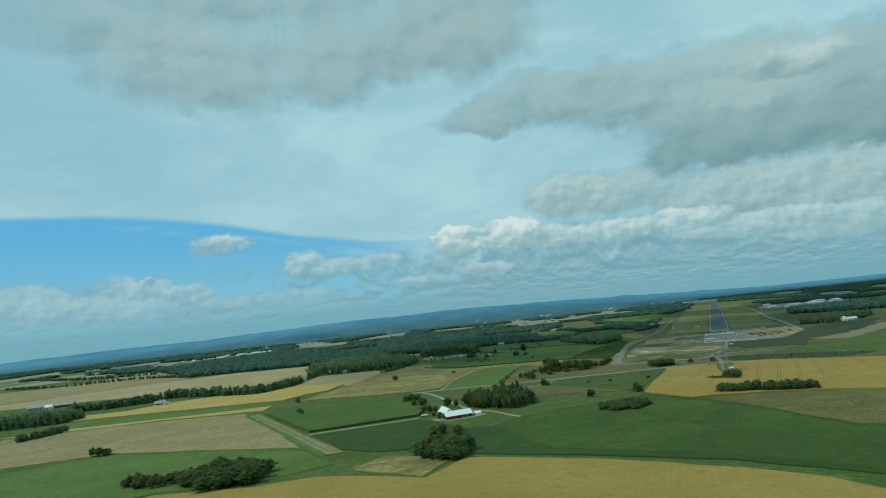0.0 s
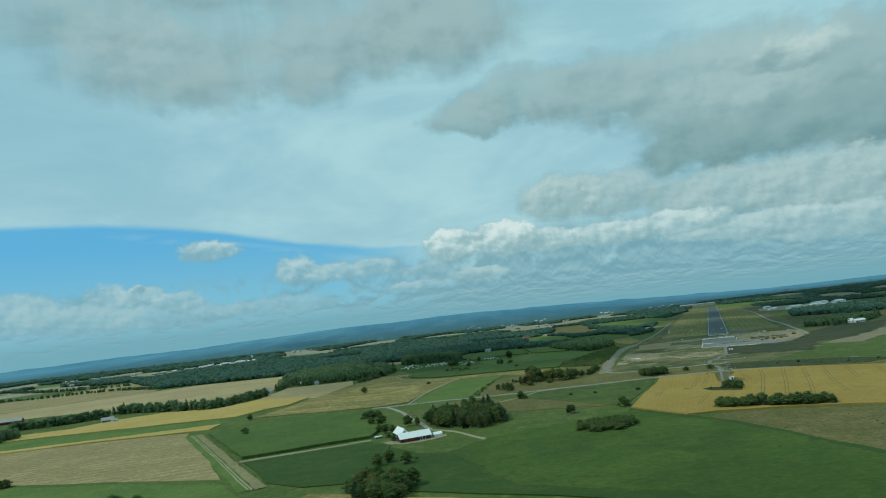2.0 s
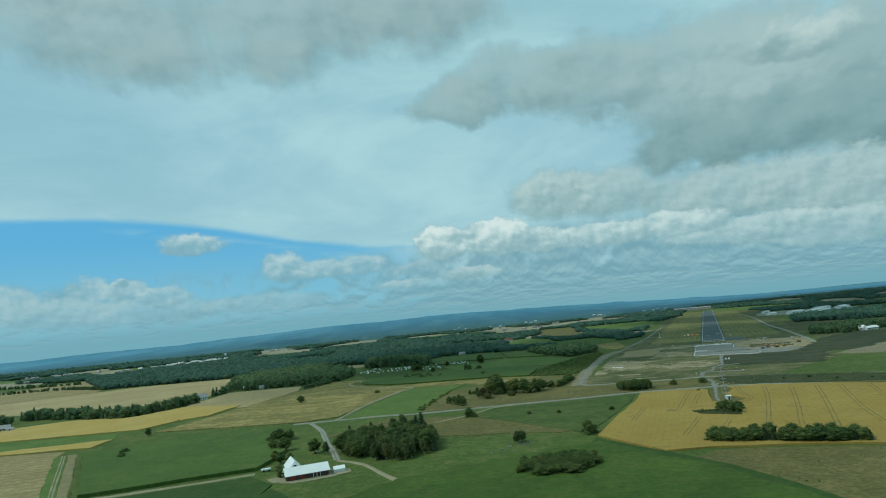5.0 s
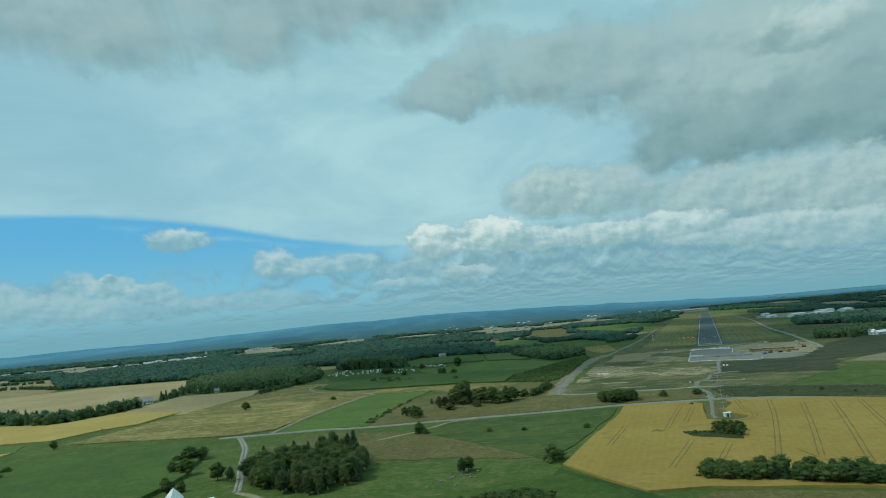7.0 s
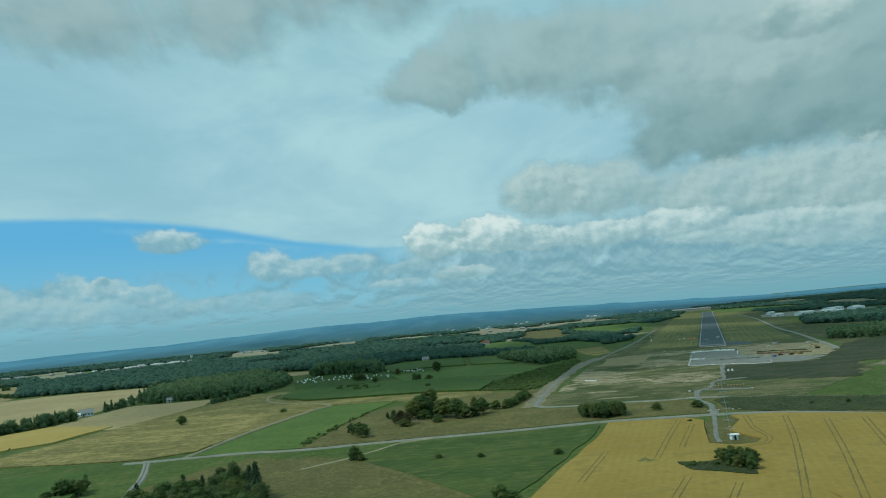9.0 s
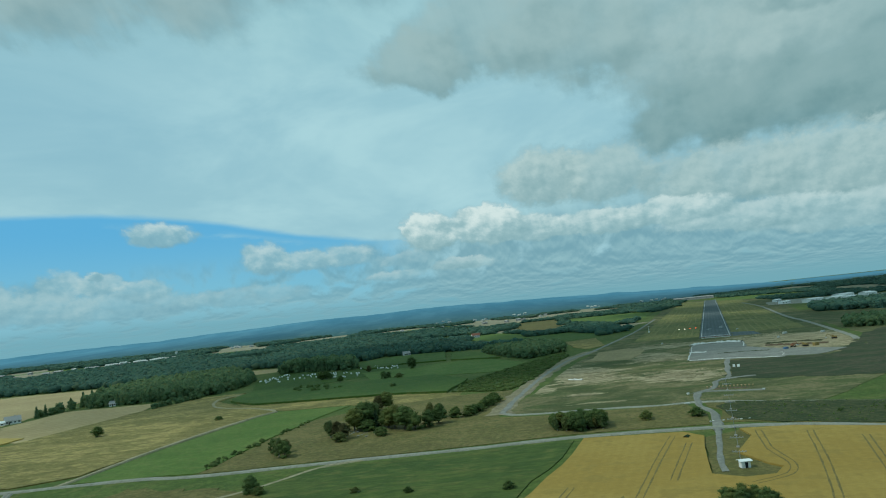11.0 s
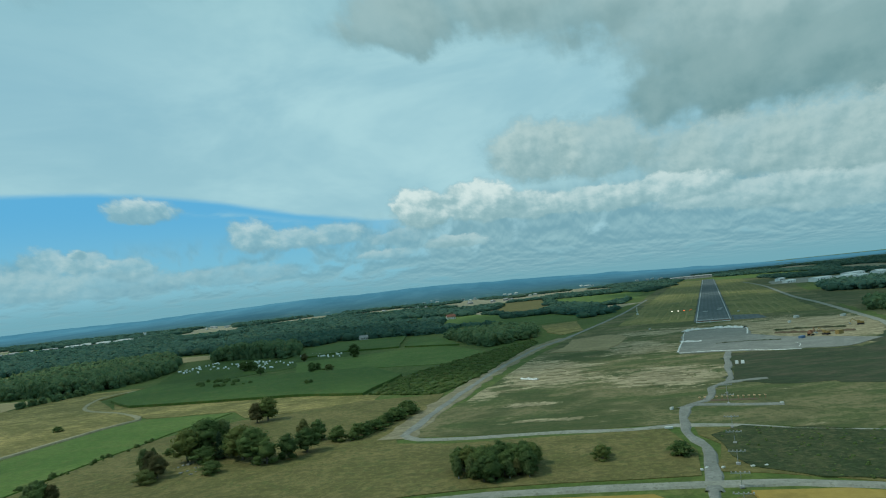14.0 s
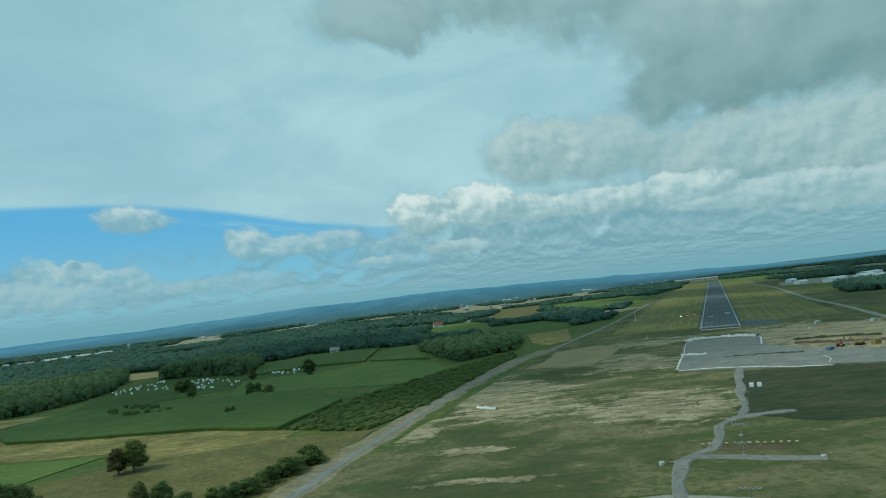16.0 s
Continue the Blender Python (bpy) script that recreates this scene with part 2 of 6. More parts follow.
WHITE = paint("white painted sheet metal", (0.74, 0.75, 0.73), 0.45, 0.0, 0.18, 0.3)
DULLWHITE = paint("weathered white paint", (0.5, 0.51, 0.48), 0.6, 0.0, 0.35, 0.6)
MARK = paint("worn white marking", (0.42, 0.44, 0.43), 0.8, 0.0, 0.7, 0.3)
DARKWOOD = paint("dark stained timber", (0.075, 0.05, 0.045), 0.8)
RED = paint("red painted timber", (0.22, 0.045, 0.03), 0.8)
GREY = paint("grey fibre cement", (0.33, 0.32, 0.31), 0.85)
TILE = paint("dark clay tiles", (0.20, 0.085, 0.06), 0.85)
DARK = paint("dark glass", (0.02, 0.025, 0.03), 0.2)
ORANGE = paint("faded orange paint", (0.24, 0.11, 0.06), 0.6)
YELLOW = paint("dull yellow machine paint", (0.27, 0.19, 0.07), 0.6)
LAMPHEAD = paint("pale orange lamp housing", (0.55, 0.36, 0.2), 0.6)
STEEL = paint("galvanised steel", (0.45, 0.46, 0.46), 0.4, 0.8)
RUST = paint("brown rusty scrap", (0.12, 0.085, 0.055), 0.9)
BLUE = paint("faded blue paint", (0.08, 0.15, 0.26), 0.6)
RUBBER = paint("black rubber", (0.02, 0.02, 0.02), 0.8)
PLASTIC = paint("white bale wrap", (0.8, 0.81, 0.8), 0.35, 0.0, 0.12, 2.0)


def lamp_face(name, colour, strength):
    m, n, bsdf = material(name)
    n.put(bsdf.inputs["Base Color"], (*colour, 1))
    n.put(bsdf.inputs["Emission Color"], (*colour, 1))
    bsdf.inputs["Emission Strength"].default_value = strength
    return m


LAMP_RED, LAMP_WHITE = lamp_face("red lamp", (1.0, 0.1, 0.03), 3.0), lamp_face("white lamp", (1.0, 0.9, 0.7), 3.0)


def foliage(name, a, b, c, scale=0.5, far=False):
    """Leaves: light and dark clumps, each tree a little different."""
    m, n, bsdf = material(name, 0.85)
    at = n.node("ShaderNodeTexCoord").outputs["Object"]
    clump = n.noise(at, scale, 4.0, 0.65)
    leaf = n.noise(at, scale * 7, 3.0, 0.6)
    who = n.node("ShaderNodeNewGeometry").outputs["Random Per Island"] if far else n.node("ShaderNodeObjectInfo").outputs["Random"]
    colour = n.mix(n.ramp(clump, 0.35, 0.68), a, b)
    colour = n.mix(n.mul(n.ramp(who, 0.35, 1.0), 0.6), colour, c)
    colour = n.mix(n.mul(n.ramp(who, 0.28, 0.05), 0.45), colour, tuple(v * 0.55 for v in a))
    colour = n.mix(n.mul(n.ramp(who, 0.84, 0.97), 0.4), colour, (c[0] * 1.15, c[1] * 0.85, c[2] * 0.8))
    colour = n.mix(n.mul(n.ramp(leaf, 0.55, 0.3), 0.3), colour, tuple(v * 0.6 for v in a))
    n.put(bsdf.inputs["Base Color"], colour)
    bump(n, bsdf, n.add(leaf, clump), 0.25, 0.2)
    glow = n.node("ShaderNodeBsdfTranslucent", i0=colour)
    both = n.node("ShaderNodeMixShader", i0=0.5, i1=bsdf.outputs[0], i2=glow.outputs[0])
    n.put(n.tree.nodes["Material Output"].inputs[0], both.outputs[0])
    return m


LEAF = foliage("broad leaves", (0.092, 0.148, 0.048), (0.145, 0.205, 0.068), (0.175, 0.215, 0.062))
LEAF_PALE = foliage("paler birch leaves", (0.11, 0.155, 0.058), (0.16, 0.21, 0.08), (0.19, 0.205, 0.074))
NEEDLE = foliage("spruce needles", (0.065, 0.108, 0.055), (0.095, 0.145, 0.072), (0.085, 0.125, 0.06))
SHRUB = foliage("shrub leaves", (0.1, 0.155, 0.048), (0.145, 0.2, 0.062), (0.16, 0.195, 0.068))
YOUNG = foliage("young scrub leaves", (0.105, 0.165, 0.045), (0.145, 0.205, 0.058), (0.16, 0.2, 0.066), 0.3, True)
RUSSET = foliage("browning leaves", (0.10, 0.10, 0.04), (0.15, 0.13, 0.055), (0.12, 0.11, 0.045))
WOODS = foliage("mixed woods", (0.108, 0.192, 0.096), (0.165, 0.25, 0.115), (0.195, 0.255, 0.105), 0.14, True)
# blue-green tint paints distance haze into the leaf colour
WOODS_FAR = foliage("far woods tinted for haze", (0.07, 0.162, 0.126), (0.1, 0.198, 0.145), (0.132, 0.22, 0.13), 0.03, True)
BARK = paint("grey bark", (0.14, 0.12, 0.10), 0.9, 0.0, 0.5, 2.0)
BIRCHBARK = paint("pale birch bark", (0.45, 0.43, 0.40), 0.8, 0.0, 0.6, 3.0)

# ---- building helpers ----
from mathutils.geometry import tessellate_polygon


def mesh_of(bm, name, mat, smooth=False, turn=True):
    me = bpy.data.meshes.new(name)
    if turn:
        bmesh.ops.recalc_face_normals(bm, faces=bm.faces)
    bm.to_mesh(me)
    bm.free()
    for m in (mat if isinstance(mat, (list, tuple)) else [mat]):
        me.materials.append(m)
    if smooth:
        me.shade_smooth()
    return me


def part(name, bm, mat, parent, label="", smooth=False, at=None):
    ob = new(name, mesh_of(bm, name, mat, smooth))
    ob.parent = parent
    if at is not None:
        ob.matrix_basis = at
    return tagged(ob, label)


def thing(name, label, category, at=None, group="", kind=""):
    ob = new(name)
    ob.empty_display_size = 0.5
    if at is not None:
        ob.matrix_basis = at
    return tagged(ob, label, category, group, kind)


def box(bm, x, y, z, sx, sy, sz, turn=0.0, bevel=0.0):
    """A box by its middle and sizes."""
    made = bmesh.ops.create_cube(bm, size=1.0, matrix=pose(x, y, z, 0, 0, turn) @ Matrix.Diagonal((sx, sy, sz, 1)))
    if bevel:
        edges = list({e for v in made["verts"] for e in v.link_edges})
        bmesh.ops.bevel(bm, geom=edges, offset=bevel, segments=1, affect="EDGES")
    return bm


def rod(bm, a, b, r0, r1, sides=6):
    a, b = Vector(a), Vector(b)
    turn = (b - a).to_track_quat("Z", "Y").to_matrix().to_4x4()
    bmesh.ops.create_cone(bm, cap_ends=True, segments=sides, radius1=r0, radius2=r1, depth=(b - a).length, matrix=Matrix.Translation((a + b) / 2) @ turn)
    return bm


def smooth_line(points, step=8.0):
    """A rounded line through the points."""
    p = [Vector((*q, 0)) if len(q) == 2 else Vector(q) for q in points]
    p = [p[0] * 2 - p[1], *p, p[-1] * 2 - p[-2]]
    made = []
    for a, b, c, d in zip(p, p[1:], p[2:], p[3:]):
        count = max(2, int((c - b).length / step))
        for i in range(count):
            t = i / count
            made.append(0.5 * (2 * b + (c - a) * t + (2 * a - 5 * b + 4 * c - d) * t * t + (3 * b - a - 3 * c + d) * t ** 3))
    made.append(p[-2])
    return made


def ribbon(points, width, top, rough=0.35, ends=1.0, low=-0.3):
    """A road's slab along a line, with uneven edges."""
    line = smooth_line(points)
    bm = bmesh.new()
    rows = []
    for i, q in enumerate(line):
        ahead = (line[min(i + 1, len(line) - 1)] - line[max(i - 1, 0)]).normalized()
        side = Vector((ahead.y, -ahead.x, 0))
        half = width / 2
        l = q - side * (half + random.uniform(-rough, rough))
        r = q + side * (half + random.uniform(-rough, rough))
        rows.append([bm.verts.new((v.x, v.y, z)) for v, z in ((l - side * 0.8, low), (l, top), (q, top + 0.06), (r, top), (r + side * 0.8, low))])
    for a, b in zip(rows, rows[1:]):
        for i in range(4):
            bm.faces.new((a[i], a[i + 1], b[i + 1], b[i]))
    return bm


def road(name, points, width, top, mat, label, rough=0.35):
    return tagged(new(name, mesh_of(ribbon(points, width, top, rough), name, mat, turn=False)), label, "road", kind="structure")


def outline(points, wobble, step):
    made = []
    for (ax, ay), (bx, by) in zip(points, points[1:] + points[:1]):
        length = math.hypot(bx - ax, by - ay)
        count = max(1, int(length / step))
        for i in range(count):
            k = i / count
            j = 0 if i == 0 else wobble
            made.append((ax + (bx - ax) * k + random.uniform(-j, j), ay + (by - ay) * k + random.uniform(-j, j)))
    return made


LAYER = [0]


def field(name, points, height, mat, label, wobble=1.0, step=14.0):
    """A field as a slab as high as its crop, with an uneven border."""
    LAYER[0] += 1
    height += 0.0045 * (LAYER[0] % 23)
    bm = bmesh.new()
    ring = outline(points, wobble, step)
    if sum(ax * by - bx * ay for (ax, ay), (bx, by) in zip(ring, ring[1:] + ring[:1])) < 0:
        ring.reverse()
    top = [bm.verts.new((x, y, height)) for x, y in ring]
    low = [bm.verts.new((x, y, -0.4)) for x, y in ring]
    for tri in tessellate_polygon([[Vector((x, y, 0)) for x, y in ring]]):
        (ax, ay), (bx, by), (cx, cy) = (ring[i] for i in tri)
        if abs((bx - ax) * (cy - ay) - (cx - ax) * (by - ay)) > 1e-6:
            up = (bx - ax) * (cy - ay) > (cx - ax) * (by - ay)
            bm.faces.new([top[i] for i in (tri if up else tri[::-1])])
    for i in range(len(ring)):
        j = (i + 1) % len(ring)
        bm.faces.new((top[i], low[i], low[j], top[j]))
    return tagged(new(name, mesh_of(bm, name, mat, turn=False)), label, "field", kind="structure")


def inside(points, x, y):
    hit = False
    for (ax, ay), (bx, by) in zip(points, points[1:] + points[:1]):
        if (ay > y) != (by > y) and x < (bx - ax) * (y - ay) / (by - ay) + ax:
            hit = not hit
    return hit


# runway frame: s metres past the threshold, d metres to its right
RW_X, RW_Y, RW_TURN = 411.5, 1034.9, 21.4
RW_U = Vector((math.sin(radians(RW_TURN)), math.cos(radians(RW_TURN)), 0))
RW_V = Vector((RW_U.y, -RW_U.x, 0))


def rw(s, d, z=0.0):
    q = Vector((RW_X, RW_Y, z)) + RW_U * s + RW_V * d
    return (q.x, q.y) if z == 0.0 else (q.x, q.y, q.z)


# ---- ground ----
bm = bmesh.new()
bmesh.ops.create_grid(bm, x_segments=40, y_segments=40, size=6500, matrix=Matrix.Translation((0, 2000, 0)))
tagged(new("ground", mesh_of(bm, "ground", GRASS)), "flat green meadow land reaching to the horizon", "ground", kind="structure")

field("wheat_field", [(-172.9, 310.2), (-149.2, 339.2), (-99.7, 333.3), (-70, 341.2), (-40.9, 330), (-15.8, 315.5), (3.3, 348.5), (63.4, 316.1), (111.5, 275.9), (132, 252.1), (151.8, 198), (79.2, 79.2), (-198, 132)], 0.75, WHEAT, "ripe yellow wheat field with faint drill rows")
field("fallow_field", [(-54.1, 351.1), (-39.6, 374.9), (-7.9, 361.7), (-3.3, 351.8), (-17.2, 320.8)], 0.3, ROUGH, "small fallow corner of dry yellow grass")
field("crop_field", [(3.3, 359.7), (63.4, 325.4), (114.2, 291.1), (150.5, 249.5), (277.2, 118.8), (343.2, 217.8), (191.4, 330), (170.9, 423.7), (137.3, 499.6), (105.6, 422.4), (39.6, 422.4), (6.6, 435.6), (-9.2, 462), (-26.4, 378.8)], 0.5, CROP, "dark green beet field beside the wheat")
field("clover_patch", [(22.2, 431.2), (36.4, 390.6), (51.7, 345), (86, 324), (116, 302), (152, 256), (268, 136), (330, 215), (188, 325), (168, 420), (137, 490), (92, 476), (44, 456)], 0.54, FRESH, "brighter green clover patch in the crop field", 2.5, 5)
field("wheat_field", [(139.3, 504.2), (148.5, 477.8), (157.7, 456.7), (176.9, 455.4), (204.6, 446.2), (223.1, 438.2), (228.4, 562.3), (221.8, 568.9), (227.7, 587.4), (238.3, 617.1), (234.3, 627.0), (199.3, 634.9), (190.1, 610.5)], 0.8, WHEAT, "ripe yellow wheat field with tramlines")
field("wheat_field", [(223.1, 438.2), (240.9, 429.0), (277.2, 402.6), (462.0, 330.0), (475.2, 462.0), (334.6, 568.9), (293.0, 603.9), (271.3, 618.4), (253.4, 623.0), (252.1, 610.5), (238.3, 590.0), (240.2, 574.2), (242.2, 568.9), (236.9, 562.3), (228.4, 562.3)], 0.79, WHEAT, "ripe yellow wheat field with curved tramlines")
field("pasture", [(161.7, 440.9), (176.9, 451.4), (204.6, 442.2), (228.4, 432.3), (277.2, 399.3), (462, 323.4), (343.2, 221.1), (191.4, 334.6), (176.9, 396)], 0.12, PASTURE, "brown-green grazed pasture with scattered weeds")
field("maize_field", [(-165, 610.5), (-112.2, 636.9), (-50.2, 634.9), (-31.7, 597.3), (-21.8, 547.8), (-26.4, 504.2), (-101, 482.5)], 1.7, CORN, "tall green maize field with a sharp edge")
field("crop_field", [(-96.4, 469.9), (-25.7, 489.7), (-10.6, 469.9), (-13.2, 435.6), (-26.4, 386.1), (-46.2, 389.4), (-67.3, 407.9)], 0.45, CROP, "dark green beet field below the maize")
field("stubble_field", [(-308.2, 471.9), (-422.4, 620.4), (-358.4, 648.8), (-264, 643.5), (-188, 633.6), (-182, 610), (-121, 486), (-97, 430), (-158.4, 455.4), (-238.9, 485.1)], 0.1, STUBBLE, "pale cut stubble field with harvest lines")
field("grass_field", [(-294.4, 450.1), (-235.6, 476.5), (-158.4, 448.8), (-91.1, 415.8), (-66, 369.6), (-99, 346.5), (-149.2, 345.8), (-198, 323.4), (-277.2, 369.6)], 0.16, STRIP, "dull green grass field along the stubble")
field("grass_strip", [(-409.2, 721.4), (-297, 714.1), (-186.1, 704.9), (-172.9, 671.2), (-264, 662.6), (-369.6, 656)], 0.2, STRIP, "long strip of green grass between the grain fields")
field("barley_field", [(-462, 765.6), (-360.4, 772.2), (-335.3, 811.8), (-290.4, 832.9), (-231, 811.8), (-198, 815.1), (-155.1, 745.8), (-172.9, 709.5), (-334, 723.4), (-455.4, 726)], 0.7, GOLD, "golden ripe barley field")
field("stubble_field", [(-172.9, 667.9), (-264, 660), (-369.6, 653.4), (-422.4, 633.6), (-264, 645.5), (-172.9, 636.9)], 0.7, GOLD, "narrow golden band of ripe barley")
field("barley_field", [(-217.8, 817.1), (-191.4, 858), (-125.4, 821.7), (-135.3, 759), (-153.1, 747.1)], 0.7, GOLD, "golden barley field by the farm track")
field("stubble_field", [(-194.7, 884.4), (-188.1, 937.2), (-184.8, 980.8), (-98.3, 971.5), (-91.1, 918.7), (-117.5, 801.9), (-191.4, 861.3)], 0.12, BEIGE, "pale beige stubble field below the wood")
field("stubble_field", [(-858, 990), (-504.2, 973.5), (-413.8, 956.3), (-369.6, 904.2), (-231, 825), (-198, 897.6), (-204.6, 1009.8), (-244.9, 1172.8), (-214.5, 1234.9), (-403.3, 1267.9), (-465.3, 1240.8)], 0.1, BEIGE, "wide beige stubble field beyond the hedges")
field("stubble_field", [(-1584, 1386), (-807.2, 1447.4), (-710.8, 1680.4), (-488.4, 1303.5), (-471.9, 1244.1), (-825, 1029.6), (-1320, 990)], 0.1, STUBBLE, "distant straw-coloured fields in long bands", 4, 60)
field("rough_field", [(-150.5, 686.4), (-132, 739.2), (-118.8, 798.6), (-85.8, 924), (-62.7, 975.5), (-25.7, 974.2), (-33, 924), (0, 872.5), (36.3, 829), (26.4, 802.6), (4.6, 727.3), (-10.6, 670.6), (-32.3, 660), (-49.5, 662.6)], 0.4, ROUGH, "rough field of dry yellow grass with lighter streaks")
field("grass_field", [(-5.9, 656.7), (7.9, 726), (30.4, 799.9), (40.9, 818.4), (87.1, 811.8), (72.6, 768.9), (59.4, 716.1), (52.1, 665.3), (48.2, 650.1)], 0.22, STRIP, "fresh green grass field beside a dirt track")
field("pasture", [(48.2, 649.4), (52.1, 665.3), (60.7, 716.1), (73.9, 764.3), (99, 787.4), (150, 806), (190, 803), (184, 765), (171, 724), (174, 706), (191.4, 697.9), (227.7, 692), (257, 687.5), (256, 660), (249, 638.6), (199.3, 646.8), (153.1, 646.1), (101.6, 648.1)], 0.12, PASTURE, "dry yellow-green pasture with trees")
field("pasture", [(-6.6, 587.4), (39.6, 554.4), (135.3, 521.4), (155.1, 547.8), (118.8, 594), (72.6, 613.8), (26.4, 636.9)], 0.1, PASTURE, "patchy dry meadow", 3, 5)
field("crop_field", [(92.4, 634.9), (153.1, 636.2), (195.4, 634.9), (186.8, 610.5), (137.3, 514.8), (99, 580.8), (79.2, 610.5)], 0.3, DARKGRASS, "dull green ley beside the gravel road")
field("stubble_field", [(-24.4, 927.3), (-30, 957), (-20, 985), (-14, 985), (-14, 930), (9.2, 877.8), (108.2, 851.4), (149.2, 825), (158.4, 818.4), (155.8, 801.9), (99, 792), (87.1, 815.8), (40.9, 823.7), (6.6, 861.3)], 0.15, ROUGH, "mown yellow strip below the maize")
field("maize_field", [(-18.5, 909.5), (-23.1, 930.6), (-18.5, 976.8), (29, 968.9), (85.8, 958.3), (140.6, 946.4), (165, 888.4), (149.2, 825), (108.2, 846.8), (59.4, 858), (9.2, 873.2)], 1.5, CORN, "green maize field with a rounded corner")
field("grass_field", [(-23.8, 990), (-46.2, 1082.4), (-36, 1158), (-12, 1150), (50, 1100), (66, 1130), (98, 1138), (112, 1066), (99, 1029.6), (64, 1006), (24.4, 976.8)], 0.2, FRESH, "mown green field with wrapped bales")
field("grass_field", [(66, 1056), (109.6, 1063.9), (190.1, 1082.4), (198, 1056), (224.4, 976.8), (190.1, 930.6), (140.6, 950.4), (85.8, 963.6)], 0.2, STRIP, "green meadow between hedges")
field("maize_field", [(40.9, 1188), (83.2, 1254), (149.2, 1244.8), (150.5, 1100.9), (102.3, 1115.4), (66, 1089)], 1.4, CORN, "green maize field before the wood")
field("maize_field", [(157.1, 1207.8), (189.4, 1161.6), (204.6, 1059.3), (155.8, 1098.2)], 1.4, CORN, "green maize field split by a ditch")
field("scrub_field", [(151.8, 826.3), (166.3, 877.8), (190.1, 924), (227.7, 983.4), (262.7, 1029.6), (262.7, 1003.2), (231, 914.1), (209.9, 851.4), (187.4, 802.6), (170.3, 813.1)], 0.5, DARKGRASS, "strip of dense green scrub beside the perimeter road")
field("barley_field", [(294.4, 1192), (333.3, 1205.2), (314.2, 1077.1), (290.4, 1056), (285.1, 1098.9)], 0.3, ROUGH, "small olive-yellow field beside the airfield")
field("stubble_field", [(-132, 1293.6), (-51.5, 1270.5), (-47.5, 1215.7), (-84.5, 1197.9)], 0.15, BEIGE, "beige stubble clearing in the wood")

# ---- airfield ----
field("airfield_grass", [(175.6, 714.1), (191.4, 759), (264, 950.4), (291.1, 1019), (394.7, 1247.4), rw(1386, -105.6), rw(1419, 125.4), rw(594, 122.1), (467.3, 910.8), (396, 739.2), (305.6, 662.6), (275.9, 685.1), (260.7, 693), (229, 698.3)], 0.06, WORN, "mottled green and brown airfield grass with bare sand", 2, 20)
TAN = land("mown dry grass", (0.27, 0.215, 0.11), (0.33, 0.26, 0.135), (0.21, 0.178, 0.085), 18, 2, 5.0, 21.4, 0.12, grit=0.35)
field("mown_grass", [(259.4, 927.9), (294, 910), (308, 938), (323, 972), (326, 996), (318.2, 1010.5), (289.2, 1000.7), (275.1, 955)], 0.3, TAN, "tan patch of mown dry grass", 1.2, 5)
field("mown_grass", [rw(19.8, -79.2), rw(1320, -79.2), rw(1320, -15.8), rw(19.8, -15.8)], 0.1, MOWN, "mown airfield grass with hay rows")
field("mown_grass", [rw(39.6, 15.8), rw(1320, 15.8), rw(1320, 72.6), rw(39.6, 82.5)], 0.1, MOWN, "mown airfield grass with hay rows")
field("weedy_soil", [(306, 756), (314, 745), (330, 735), (369.6, 712.8), (420, 790), (458, 884), (430, 850), (396, 813), (362, 826), (339, 838), (323, 797)], 0.13, SOIL, "brown soil with green weeds", 3.5, 5)
field("pasture", [(253, 641), (259, 652), (264, 664), (262.5, 676), (265, 686), (275, 680), (290, 666), (345, 622), (400, 560), (340, 575), (272, 629)], 0.1, PASTURE, "dry brown-green grass between the roads", 1, 8)
field("scrub_field", [(264.5, 664), (265.3, 674), (277.2, 681.1), (343.2, 633.6), (369.6, 594), (343.2, 584.1), (271.9, 628.3), (262, 641)], 0.3, SCRUB, "rank green weeds between the roads", 2, 10)
field("grass_island", [(238.3, 617.1), (253.4, 623), (252.1, 610.5), (238.3, 590), (240.2, 574.2), (242.2, 568.9), (236.9, 562.3), (228.4, 562.3), (221.8, 568.9), (227.7, 587.4)], 0.2, PASTURE, "weedy dirt island in the wheat round the lights", 1, 6)
field("runway", [rw(0, -14.9), rw(1353, -14.9), rw(1353, 14.9), rw(0, 14.9)], 0.3, ASPHALT, "long dark asphalt runway with pale edge lines", 0, 100)
field("stone_apron", [(320.1, 855.4), (345.8, 922.7), (365, 972.8), (407.9, 967.6), (386.8, 913.4), (396, 877.8), (422.4, 838.2), (390.7, 818.4), (360.4, 832.9)], 0.25, CRUSHED, "grey crushed stone bed before the runway", 1.5, 8)
for side in (-1, 1):
    field("runway_edge_line", [rw(3, side * 13 - 0.35), rw(1350, side * 13 - 0.35), rw(1350, side * 13 + 0.35), rw(3, side * 13 + 0.35)], 0.46, MARK, "worn white runway edge line", 0, 100)

